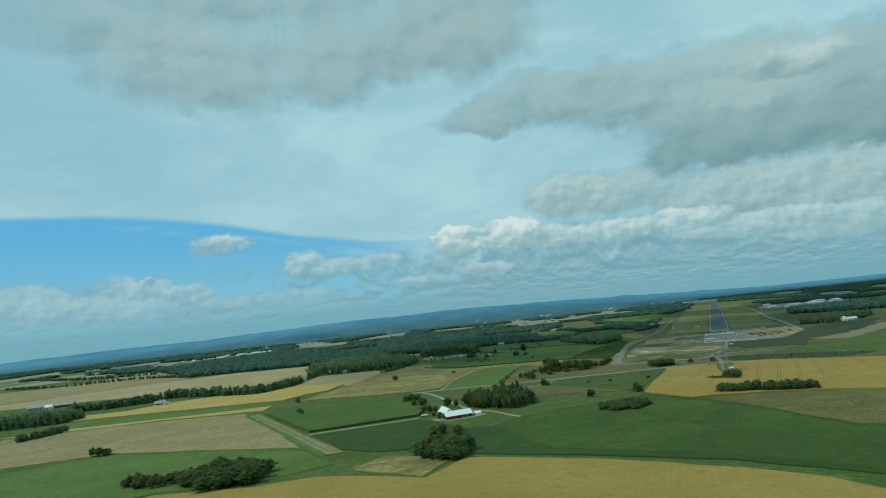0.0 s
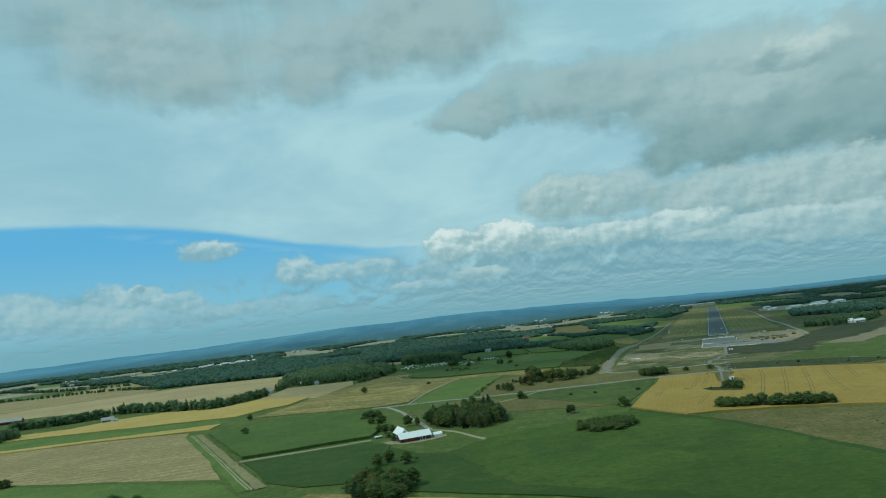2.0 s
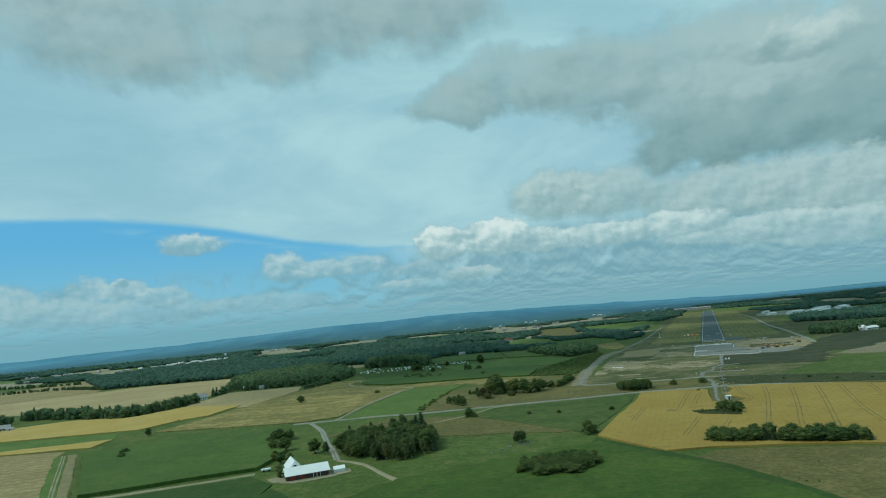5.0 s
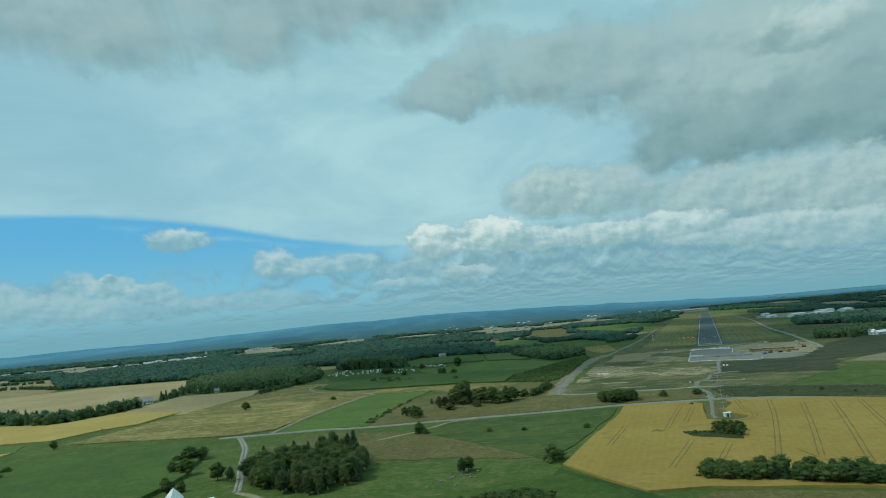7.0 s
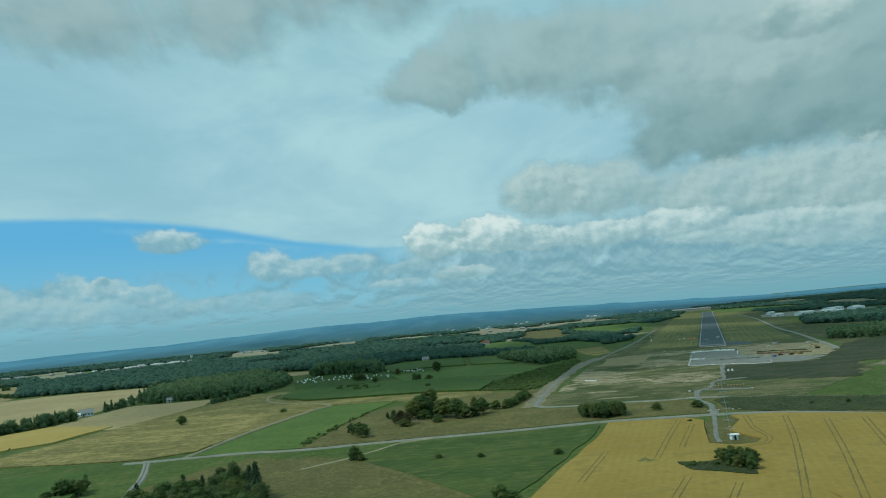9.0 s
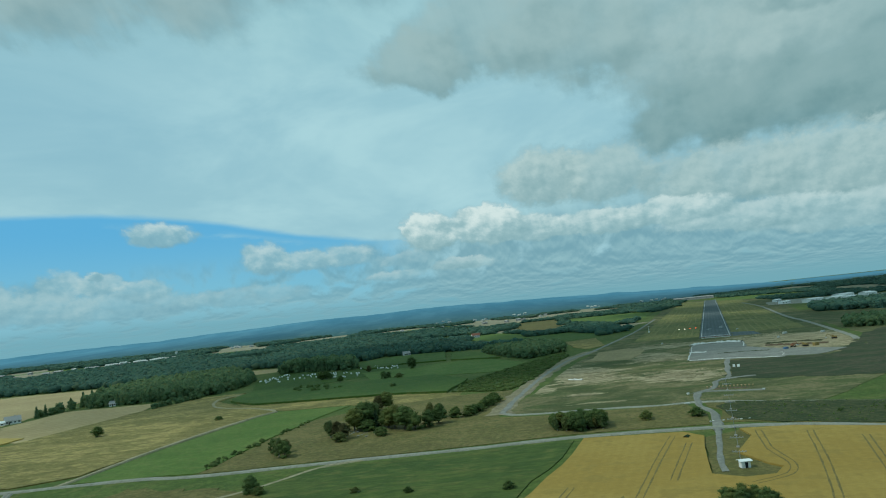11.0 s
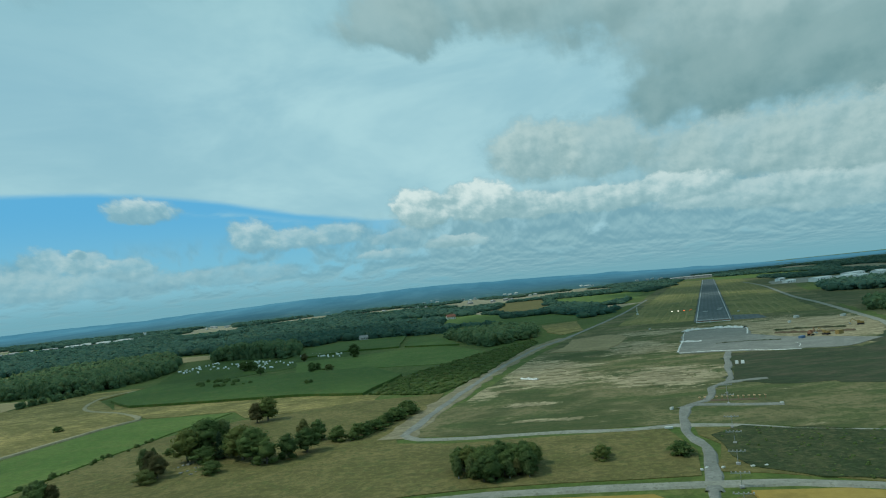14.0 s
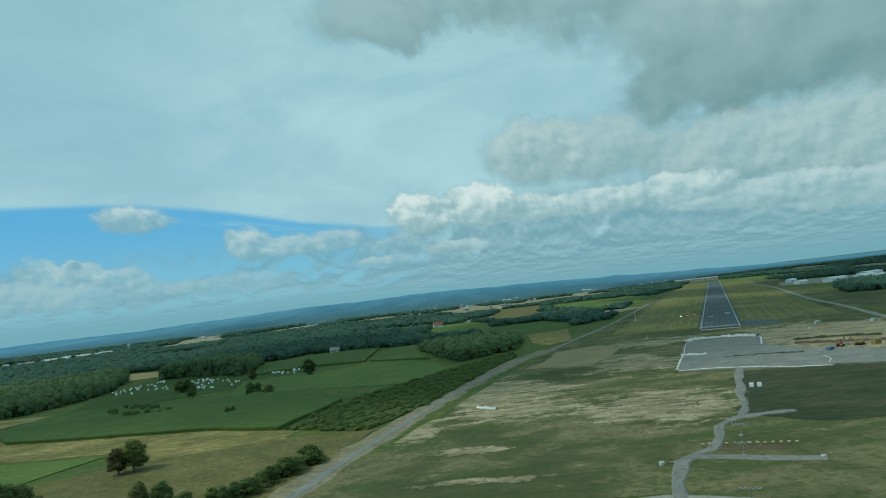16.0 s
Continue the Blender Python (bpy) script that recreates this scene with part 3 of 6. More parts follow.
# roads
road("road", [(-40, 653.6), (-27.1, 652.7), (20.5, 651.4), (49.5, 644.8), (101.6, 643.5), (153.1, 640.9), (199.3, 640.9), (247.5, 631.6), (271.3, 623.7), (293, 608.5), (343.2, 561), (422.4, 488.4)], 3.0, 0.45, GRAVEL, "pale gravel country road")
road("road", [(174.9, 715.4), (178.9, 728.6), (186.8, 759.0), (205.9, 823.7), (229.7, 895.0), (260.7, 972.2), (289.1, 1022.3), (390.1, 1238.8), (501.6, 1511.4)], 3.0, 0.33, CRUSHED, "grey gravel perimeter road", 0.5)
road("road", [(176.9, 723.4), (175.6, 716.8), (181.5, 708.8), (198.0, 702.9), (229.0, 697.0), (247.5, 691.0), (260.7, 690.4), (275.9, 683.1), (287.1, 671.9), (305.6, 660.0), (356.4, 620.4)], 2.6, 0.32, GRAVEL, "pale gravel airfield road", 0.5)
road("road", [(172.6, 712.8), (175.9, 726.0), (185.2, 759.0), (204.3, 823.7), (228.1, 895.0), (259.5, 973.6), (288.1, 1023.3)], 12.0, 0.22, SAND, "worn pale sandy verge beside the perimeter road", 1.6)
road("road", [(226.5, 571), (231.7, 587.4), (236.6, 599.5), (242.5, 614.6), (247.6, 628)], 1.6, 0.37, CRUSHED, "narrow grey gravel track to the lamp hut", 0.35)
road("road", [(247, 626.5), (248.3, 629.6), (255, 647.1), (259.4, 663), (259.8, 676), (263.5, 690), (269.7, 707.2), (274.9, 717.2), (283, 722.4), (289.3, 733.2), (293.8, 745.5), (301.4, 752.6), (308.4, 761), (318.2, 786.5), (333.3, 823.3), (343.2, 846)], 2.4, 0.38, CRUSHED, "grey gravel access road to the light bars", 0.6)
road("road", [(270.5, 713.4), (277.7, 717.2), (289.7, 709.9), (301.6, 704.1)], 2.6, 0.36, CRUSHED, "grey gravel spur along the light bar")
road("road", [(303, 753.5), (311, 754.5), (320, 754.2)], 3.4, 0.35, CRUSHED, "short grey gravel spur on the dirt", 0.8)
road("road", [(-9.9, 652.7), (4.6, 727.3), (27.7, 802.6), (37, 821), (27.7, 836.9), (11.9, 854), (-22.4, 885.1), (-37.6, 941.2), (-18.5, 964.9)], 2.3, 0.6, TRACK, "dusty farm track between fields", 0.5)
for off in (-0.85, 0.85):
    road("road", [(11.9 + off, 509.5), (5.3 + off, 537.9), (0 + off, 556.4), (-13.2 + off, 611.2), (-27.1 + off, 650.1)], 0.85, 0.4, GRAVEL, "pale wheel rut of the lane to the barn", 0.15)
road("road", [(11.9, 509.5), (26.4, 493.7), (39.6, 465.3), (47.5, 448.8)], 2, 0.3, TRACK, "worn track past the copse")
road("road", [(59.4, 597.3), (83.2, 616.4), (101.6, 638.9), (123.4, 642.8)], 1.7, 0.34, TRACK, "narrow worn field track")
road("road", [(455.4, 884.4), (467.3, 904.2), (510.2, 1021.7), (546.5, 1124), (590, 1254.7), (717.4, 1591.3), (798.6, 1848)], 4, 0.3, GRAVEL, "pale gravel road beside the runway")
LANE = [(-174, 616), (-140, 547), (-111, 488), (-99, 463), (-80, 424), (-67, 398)]
road("verge", [(x - 6.0, y - 2.0) for x, y in LANE], 7.0, 0.24, STRIP, "green grass verge beside the field track", 0.8)
road("road", LANE, 4.6, 0.3, DRYTRACK, "straw-coloured trodden strip between the fields", 0.7)
for off in (-5.6, -3.9):
    road("road", [(x + off, y - 1.5) for x, y in LANE], 0.7, 0.34, TRACK, "pale wheel track along the field edge", 0.2)
road("road", [(-100.3, 475.2), (-62.7, 485.1), (-25.1, 496.3)], 3.3, 0.3, TRACK, "grassy strip between two crops", 0.8)
field("yard", [(-12, 474), (-2, 468), (13, 473), (22, 480), (21, 487), (12, 492), (-10, 486), (-16, 482)], 0.2, TRACK, "worn gravel yard round the barn", 0.8, 3)
field("airfield_grass", [(440, 770), (470, 880), (560, 1130), (650, 1330), (800, 1330), (640, 965), (500, 760)], 0.05, AIRGRASS, "mottled rough grass beside the airfield road", 2, 12)

# ---- hills on the horizon ----


def hills():
    """A low wooded ridge that closes the plain."""
    bm = bmesh.new()
    rings = []
    count, steps = 260, 20
    for j in range(steps + 1):
        ring = []
        for i in range(count + 1):
            deg = -58 + 116 * i / count
            a = radians(deg)
            k = j / steps
            r = (2600 + 2150 * k) / max(0.62, math.cos(a))
            # higher ahead and to the left, low behind the airfield
            top = float(np.interp(deg, (-58, -33, -25, -17, -10, -4, 0, 7, 13, 20, 27, 58), (16, 32, 43, 47, 68, 66, 73, 63, 48, 22, 4, 1)))
            top += 6 * noise.noise((deg * 0.22, 3, 0)) + 5.0 * noise.noise((deg * 0.7, 9, 0)) + 1.5 * noise.noise((deg * 3.1, 5, 0))
            z = top * (k ** 2.6) - 0.8 * (j == 0) + (6.0 * k * k * noise.noise((deg * 1.1, j * 1.7, 5)) if 0 < j < steps else 0.0)
            ring.append(bm.verts.new((r * math.sin(a), r * math.cos(a), z)))
        rings.append(ring)
    for a, b in zip(rings, rings[1:]):
        for i in range(count):
            bm.faces.new((a[i], a[i + 1], b[i + 1], b[i]))
    m, n, bsdf = material("hazy blue wooded hills", 1.0)
    at = n.node("ShaderNodeTexCoord").outputs["Object"]
    wide = n.node("ShaderNodeMapping", i0=at)
    wide.inputs["Scale"].default_value = (1.0, 0.3, 1.0)
    away = n.node("ShaderNodeVectorMath", i0=at)
    away.operation = "LENGTH"
    stripes = n.noise(wide.outputs[0], 0.0065, 6.0, 0.7)
    pale = n.noise(wide.outputs[0], 0.014, 4.0, 0.6)
    clumps = n.noise(wide.outputs[0], 0.05, 5.0, 0.7)
    wooded = n.mix(n.ramp(clumps, 0.4, 0.62), (0.02, 0.062, 0.058), (0.04, 0.1, 0.082))
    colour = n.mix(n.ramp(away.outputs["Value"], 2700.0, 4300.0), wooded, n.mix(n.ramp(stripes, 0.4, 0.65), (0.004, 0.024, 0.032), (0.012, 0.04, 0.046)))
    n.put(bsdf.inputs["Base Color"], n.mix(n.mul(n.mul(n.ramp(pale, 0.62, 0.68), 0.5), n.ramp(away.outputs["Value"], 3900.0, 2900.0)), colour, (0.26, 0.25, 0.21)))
    # emission painted in for light scattered by many kilometres of air
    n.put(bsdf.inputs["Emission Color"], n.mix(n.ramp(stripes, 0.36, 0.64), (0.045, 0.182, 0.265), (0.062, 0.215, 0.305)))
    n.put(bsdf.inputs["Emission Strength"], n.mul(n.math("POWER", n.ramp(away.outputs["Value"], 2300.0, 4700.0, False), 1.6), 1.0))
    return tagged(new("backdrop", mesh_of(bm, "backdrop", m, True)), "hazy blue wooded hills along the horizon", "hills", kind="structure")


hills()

# ---- cumulus clouds ----


def clouds():
    """Cumulus: a far bank that stands on the horizon and, above it, a roof of cloud bases about 550 m up."""
    bm = bmesh.new()
    layer = bm.loops.layers.uv.new("sky")
    count, rings = 64, []
    els = [-1.5, 0, 1, 2, 3, 4, 5, 6, 7, 8, 9.2, 10.5, 12, 13.5, 15, 17, 19, 21, 24, 27, 30]
    for e in els:
        ring = []
        for i in range(count + 1):
            a = -46 + 92 * i / count
            far = 4850 / max(0.74, math.cos(radians(a)))
            roof = 475 / math.tan(radians(e)) if e > 3 else 1e9
            d = 1 / (1 / far ** 6 + 1 / roof ** 6) ** (1 / 6)
            ring.append((bm.verts.new((d * math.sin(radians(a)), d * math.cos(radians(a)), 75 + d * math.tan(radians(e)))), a, e))
        rings.append(ring)
    for a, b in zip(rings, rings[1:]):
        for i in range(count):
            corners = (a[i], a[i + 1], b[i + 1], b[i])
            f = bm.faces.new([c[0] for c in corners])
            for loop, c in zip(f.loops, corners):
                loop[layer].uv = (c[1], c[2])
    m = bpy.data.materials.new("cumulus cloud")
    m.use_nodes = True
    n = Net(m.node_tree)
    uv = n.tree.nodes.new("ShaderNodeUVMap")
    uv.uv_map = "sky"
    at = n.node("ShaderNodeSeparateXYZ", i0=uv.outputs[0])
    az, el = at.outputs[0], at.outputs[1]
    # the outlines are bent at several sizes: broad lobes, billows, and a fine fringe
    billow = n.noise(n.vec(n.mul(az, 0.8), n.mul(el, 1.2), 9.0), 0.55, 5.0, 0.55)
    lobe_x, lobe_y = n.noise(n.vec(az, n.mul(el, 1.5), 1.0), 0.17, 3.0, 0.5), n.noise(n.vec(az, n.mul(el, 1.5), 5.0), 0.2, 3.0, 0.5)
    curl_x, curl_y = n.noise(n.vec(az, n.mul(el, 1.3), 11.0), 0.75, 4.0, 0.55), n.noise(n.vec(az, n.mul(el, 1.3), 17.0), 0.75, 4.0, 0.55)
    fray = n.noise(n.vec(az, n.mul(el, 1.4), 23.0), 2.6, 4.0, 0.6)
    fold = n.noise(n.vec(az, n.mul(el, 1.6), 31.0), 0.3, 4.0, 0.5)
    fold_lit = n.noise(n.vec(n.add(az, -0.9), n.mul(n.add(el, 0.8), 1.6), 31.0), 0.3, 4.0, 0.5)
    knob = n.noise(n.vec(az, n.mul(el, 1.3), 41.0), 1.0, 4.0, 0.55)
    knob_lit = n.noise(n.vec(n.add(az, -0.3), n.mul(n.add(el, 0.3), 1.3), 41.0), 1.0, 4.0, 0.55)

    def bent(value, wide, small, far_small, lobe, curl):
        big = n.add(value, n.mul(n.add(lobe, -0.5), wide))
        return n.add(big, n.mul(n.add(curl, -0.5), small)), n.add(value, n.mul(n.add(curl, -0.5), far_small))

    near_az, far_az = bent(az, 6.0, 1.8, 1.5, lobe_x, curl_x)
    near_el, far_el = bent(el, 2.6, 1.2, 0.9, lobe_y, curl_y)
    near_relief = n.add(n.mul(n.math("SUBTRACT", fold, fold_lit), 1.4), n.mul(n.math("SUBTRACT", knob, knob_lit), 0.22))
    far_relief = n.add(n.mul(n.math("SUBTRACT", fold, fold_lit), 0.9), n.mul(n.math("SUBTRACT", knob, knob_lit), 0.95))
    # low, far rows towards the horizon, flattened by distance
    depth = n.math("DIVIDE", 14.0, n.math("MAXIMUM", n.add(el, 1.5), 0.5))
    rows = n.noise(n.vec(n.mul(az, 0.5), n.mul(depth, 0.8), 2.0), 1.0, 4.0, 0.52, 0.2)
    rows_top = n.noise(n.vec(n.mul(az, 0.5), n.mul(n.add(depth, -0.2), 0.8), 2.0), 1.0, 4.0, 0.52, 0.2)
    right = n.ramp(az, -14.0, 12.0)
    thin = n.add(0.5, n.mul(right, -0.18))
    cover = n.mul(n.ramp(n.math("SUBTRACT", rows, thin), -0.08, 0.14), n.mul(n.ramp(n.add(el, n.mul(right, -1.5)), 5.6, 3.6), n.ramp(el, -0.6, 1.0)))
    cover = n.mul(cover, n.add(0.62, n.mul(right, 0.3)))
    lit = n.ramp(n.math("SUBTRACT", rows_top, rows), -0.12, 0.17)
    colour = n.mix(lit, lin(113, 161, 175), lin(142, 185, 193))
    # clouds: azimuth, elevation of the middle, half width, half height, how bright the top, how dense
    high_left = [(-29.7, 23.9, 9.0, 3.6, 0.5, 0.55), (-13.3, 26.5, 17.0, 3.6, 0.1, 0.85), (4.6, 25.0, 7.0, 2.6, 0.3, 0.6), (-22.3, 23.2, 7.0, 2.8, 0.45, 0.6), (-18.6, 20.9, 9.0, 4.2, 0.45, 0.9),
                 (-15.5, 18.7, 5.0, 2.2, 0.15, 0.75), (-6.2, 21.2, 8.0, 4.0, 0.3, 0.9), (-7.4, 18.9, 3.6, 2.2, 0.1, 0.7), (3.2, 21.8, 8.4, 4.2, 0.12, 0.97)]
    high_right = [(24.0, 14.3, 7.9, 4.0, 0.3, 0.88), (15.8, 15.4, 5.6, 2.9, 0.2, 0.88), (10.3, 16.2, 6.0, 2.3, 0.2, 0.82), (5.1, 15.4, 4.0, 1.7, 0.15, 0.9), (29.3, 12.7, 8.4, 4.4, 0.45, 0.9), (35.0, 13.2, 5.6, 4.0, 0.2, 0.9),
                  (29.7, 15.4, 3.5, 1.2, 1.0, 0.9), (32.4, 13.8, 2.6, 1.4, 0.0, 0.8)]
    bases = [(22.1, 10.4, 4.8, 2.2, 0.35, 0.92), (35.3, 10.2, 6.0, 2.6, 0.3, 0.92), (28.5, 10.3, 9.8, 2.5, 0.3, 0.92)]
    middle = [(33.7, 5.6, 5.1, 3.3, 0.35, 0.9), (29.9, 6.2, 6.0, 2.9, 0.55, 0.9), (24.5, 6.7, 6.0, 2.4, 0.55, 0.88), (20.4, 6.9, 3.3, 2.1, 0.45, 0.8), (15.7, 7.9, 4.2, 2.3, 0.5, 0.9), (11.2, 8.2, 4.0, 2.2, 0.8, 0.95)]
    white = [(31.3, 3.4, 7.0, 1.4, 0.4, 0.8), (25.4, 4.0, 7.0, 1.2, 0.5, 0.85), (19.7, 5.0, 5.1, 1.1, 0.75, 0.92), (14.4, 4.9, 4.7, 1.1, 0.75, 0.92), (9.6, 5.1, 2.8, 1.2, 0.9, 0.95), (6.4, 5.6, 3.3, 1.7, 1.1, 1.0),
             (1.9, 5.5, 2.6, 1.8, 1.1, 1.0), (3.9, 3.1, 2.8, 0.7, 0.6, 0.7)]
    small = [(-17.5, 7.0, 2.7, 1.0, 0.9, 0.92), (-11.0, 4.8, 2.2, 1.5, 0.85, 0.9), (-8.0, 4.4, 2.6, 1.0, 0.7, 0.88), (-4.9, 4.5, 2.2, 1.1, 0.65, 0.85), (-0.7, 3.9, 2.3, 0.7, 0.5, 0.65), (-1.6, 2.7, 2.3, 0.5, 0.6, 0.7),
             (-31.0, 3.3, 4.6, 1.9, 0.5, 0.85), (-25.3, 4.0, 2.0, 1.4, 0.7, 0.85), (-27.5, 2.6, 5.0, 1.4, 0.35, 0.8), (-21.0, 2.2, 6.0, 1.2, 0.35, 0.75), (-13.0, 2.2, 6.0, 0.9, 0.35, 0.65), (-22.6, 4.0, 1.9, 1.0, 0.65, 0.8), (-20.1, 3.3, 2.3, 1.0, 0.65, 0.8), (-22.9, 4.6, 0.7, 0.5, 1.0, 0.9)]
    bright, dull = lin(208, 228, 226), lin(124, 160, 165)
    dark = lin(102, 143, 148)
    for bank, near, soft, low, mid, tip in ((high_left, True, 0.8, dull, lin(150, 181, 183), lin(172, 201, 204)), (high_right, True, 0.5, lin(122, 159, 163), lin(148, 181, 183), lin(186, 210, 208)), (bases, True, 0.55, dark, lin(128, 165, 168), lin(158, 188, 189)), (middle, False, 0.4, lin(126, 166, 171), lin(156, 189, 191), lin(186, 211, 209)),
                                            (white, False, 0.28, lin(124, 167, 175), lin(158, 194, 198), bright), (small, False, 0.4, lin(116, 165, 181), lin(142, 186, 196), lin(196, 219, 219))):
        x, y, relief = (near_az, near_el, near_relief) if near else (far_az, far_el, far_relief)
        for a, e, ra, re, top, dense in bank:
            dx = n.mul(n.add(x, -a), 1 / ra)
            dy = n.mul(n.add(y, -e), 1 / re)
            # domed above, flatter below
            tall = n.math("MAXIMUM", dy, n.mul(dy, -1.25))
            dome = n.math("SUBTRACT", 1.22 if near else 1.06, n.math("POWER", n.add(n.mul(dx, dx), n.mul(tall, tall)), 0.5))
            dome = n.add(dome, n.add(n.mul(n.add(billow, -0.5), 0.55), n.mul(n.add(fray, -0.5), 0.12 if near else 0.3)))
            alpha = n.mul(n.ramp(dome, 0.0, soft), dense)
            light = n.add(n.mul(dy, 0.5), n.add(relief, n.mul(n.add(fray, -0.5), 0.12)))
            shade = n.mix(n.ramp(light, -0.75, 0.25), low, mid)
            shade = n.mix(n.math("MINIMUM", n.mul(n.ramp(light, -0.15, 0.6), top), 1.0), shade, tip)
            colour = n.mix(alpha, colour, shade)
            cover = n.math("SUBTRACT", n.add(cover, alpha), n.mul(cover, alpha))
    glow = n.node("ShaderNodeEmission", i0=colour, i1=1.0)
    clear = n.node("ShaderNodeBsdfTransparent")
    mixed = n.node("ShaderNodeMixShader", i0=cover, i1=clear.outputs[0], i2=glow.outputs[0])
    n.node("ShaderNodeOutputMaterial", i0=mixed.outputs[0])
    return tagged(new("backdrop", mesh_of(bm, "backdrop", m, True)), "white and grey cumulus clouds in the sky", "clouds", kind="structure")


clouds()

# ---- woods ----


def blob(bm, centre, rx, rz, seed, level=2, rough=0.35):
    made = bmesh.ops.create_icosphere(bm, subdivisions=level, radius=1.0)
    for v in made["verts"]:
        k = 1 + rough * noise.noise(v.co * 1.6 + Vector((seed, 0, 0))) + 0.22 * noise.noise(v.co * 4.5 + Vector((0, seed, 0)))
        v.co = Vector((v.co.x * rx * k, v.co.y * rx * k, v.co.z * rz * k)) + Vector(centre)


def tufts(bm, centre, rx, rz, count, size, rng):
    """Loose leaf sprays that stand out of a clump, so that its outline is ragged."""
    for _ in range(count):
        way = Vector((rng.gauss(0, 1), rng.gauss(0, 1), rng.gauss(0.25, 0.9))).normalized()
        at = Vector(centre) + Vector((way.x * rx, way.y * rx, way.z * rz)) * rng.uniform(0.8, 1.32)
        s = size * rng.uniform(0.6, 1.3)
        a = Vector((rng.gauss(0, 1), rng.gauss(0, 1), rng.gauss(0, 1)))
        a = (a - way * a.dot(way) * 0.55).normalized()
        b = way.cross(a).normalized()
        tip = at + way * s * rng.uniform(0.05, 0.45) + b * s * 0.2
        p = [bm.verts.new(q) for q in (at - a * s * 0.55, tip + b * s * 0.3, at + a * s * 0.55, at - way * s * 0.2 - b * s * 0.4)]
        bm.faces.new((p[0], p[1], p[2]))
        bm.faces.new((p[0], p[2], p[3]))


def lump(seed, level, tall):
    """The crown of a far tree, as vertices and faces; its lower part narrows."""
    bm = bmesh.new()
    bmesh.ops.create_icosphere(bm, subdivisions=level, radius=1.0)
    for v in bm.verts:
        k = 1 + 0.32 * noise.noise(v.co * 1.7 + Vector((seed * 7.1, 0, 0))) + 0.2 * noise.noise(v.co * 4.1 + Vector((0, seed * 3.3, 0)))
        v.co *= k
        if tall:
            s = max(0.08, 1.0 - 0.5 * (v.co.z + 1.0))
            v.co.x, v.co.y = v.co.x * s * 1.2, v.co.y * s * 1.2
    verts = np.array([v.co[:] for v in bm.verts])
    bm.verts.index_update()
    faces = np.array([[v.index for v in f.verts] for f in bm.faces])
    bm.free()
    return verts, faces




def lump_ragged(seed, tall):
    """A far crown with a few sprays."""
    verts, faces = lump(seed, 1, tall)
    rng = random.Random(seed)
    bm = bmesh.new()
    tufts(bm, (0, 0, 0), 0.75 if not tall else 0.5, 0.8, 14, 0.6, rng)
    bm.verts.index_update()
    more = np.array([v.co[:] for v in bm.verts])
    extra = np.array([[v.index for v in f.verts] for f in bm.faces]) + len(verts)
    bm.free()
    return np.concatenate([verts, more]), np.concatenate([faces, extra])


LUMPS = {tall: [lump_ragged(s + 10 * tall, tall) for s in range(5)] for tall in (0, 1)}


def spray_tree(seed, tall):
    """A crown of several clumps with leaf sprays, as vertices and faces, one unit in radius and half-height."""
    rng = random.Random(seed)
    bm = bmesh.new()
    for i in range(5):
        k = i / 4
        if tall:
            centre, r, rz = (0, 0, -0.85 + 1.55 * k), 0.85 * (1 - 0.8 * k) + 0.1, 0.42
        else:
            a = i * 2.4 + seed
            centre, r, rz = (0.42 * math.cos(a), 0.42 * math.sin(a), -0.55 + 1.05 * k), 0.62, 0.46
        blob(bm, centre, r, rz, seed * 1.7 + i, 1)
        tufts(bm, centre, r, rz, 34, 0.26, rng)
    bm.verts.index_update()
    verts = np.array([v.co[:] for v in bm.verts])
    faces = [np.array([[v.index for v in f.verts] for f in bm.faces])]
    bm.free()
    return verts, faces[0]


SPRAYS = {tall: [spray_tree(s + 20 * tall, tall) for s in range(5)] for tall in (0, 1)}


def gather(name, label, category, spots, mat):
    """One mesh out of many crowns: x, y, height, radius, (vertices, faces)."""
    rng = random.Random(len(spots))
    vs, fs, base = [], [], 0
    for x, y, h, r, (verts, faces) in spots:
        turn = rng.uniform(0, 6.28)
        c, s = math.cos(turn), math.sin(turn)
        m = np.array([[c * r, s * r, 0], [-s * r, c * r, 0], [0, 0, h * 0.56]])
        vs.append(verts @ m + (x, y, h * 0.46))
        fs.append(faces + base)
        base += len(verts)
    me = bpy.data.meshes.new(name)
    me.from_pydata(np.concatenate(vs).tolist(), [], np.concatenate(fs).tolist())
    me.materials.append(mat)
    me.shade_smooth()
    return tagged(new(name, me), label, category, kind="stuff")


def wood(label, zone, holes=(), height=10.0, conifer=0.5, seed=1, mat=None, near=5.3):
    """Far woodland: larger clumps the farther off they stand, fuller trees along its front."""
    rng = random.Random(seed)
    xs, ys = [p[0] for p in zone], [p[1] for p in zone]
    spots = []

    def free(x, y):
        return inside(zone, x, y) and not any(inside(h, x, y) for h in holes)

    y = min(ys)
    while y < max(ys):
        step = max(near, (y - 420) / 94)
        x = min(xs)
        while x < max(xs):
            px, py = x + rng.uniform(-0.45, 0.45) * step, y + rng.uniform(-0.45, 0.45) * step
            x += step
            if abs(px) > 0.85 * py + 170 or not free(px, py):
                continue
            tall = int(rng.random() < conifer)
            front = py < 1250 and not free(px, py - 2.4 * step)
            crown = rng.choice(SPRAYS[tall] if front else LUMPS[tall])
            h = height * (rng.uniform(0.62, 1.18) if front else rng.uniform(0.82, 1.06))
            spots.append((px, py, h, step * (rng.uniform(0.52, 0.8) if front else rng.uniform(0.72, 0.98)) * (0.85 if tall else 1.0), crown))
        y += step * 0.9
    return gather("woodland", label, "woods", spots, mat or WOODS)


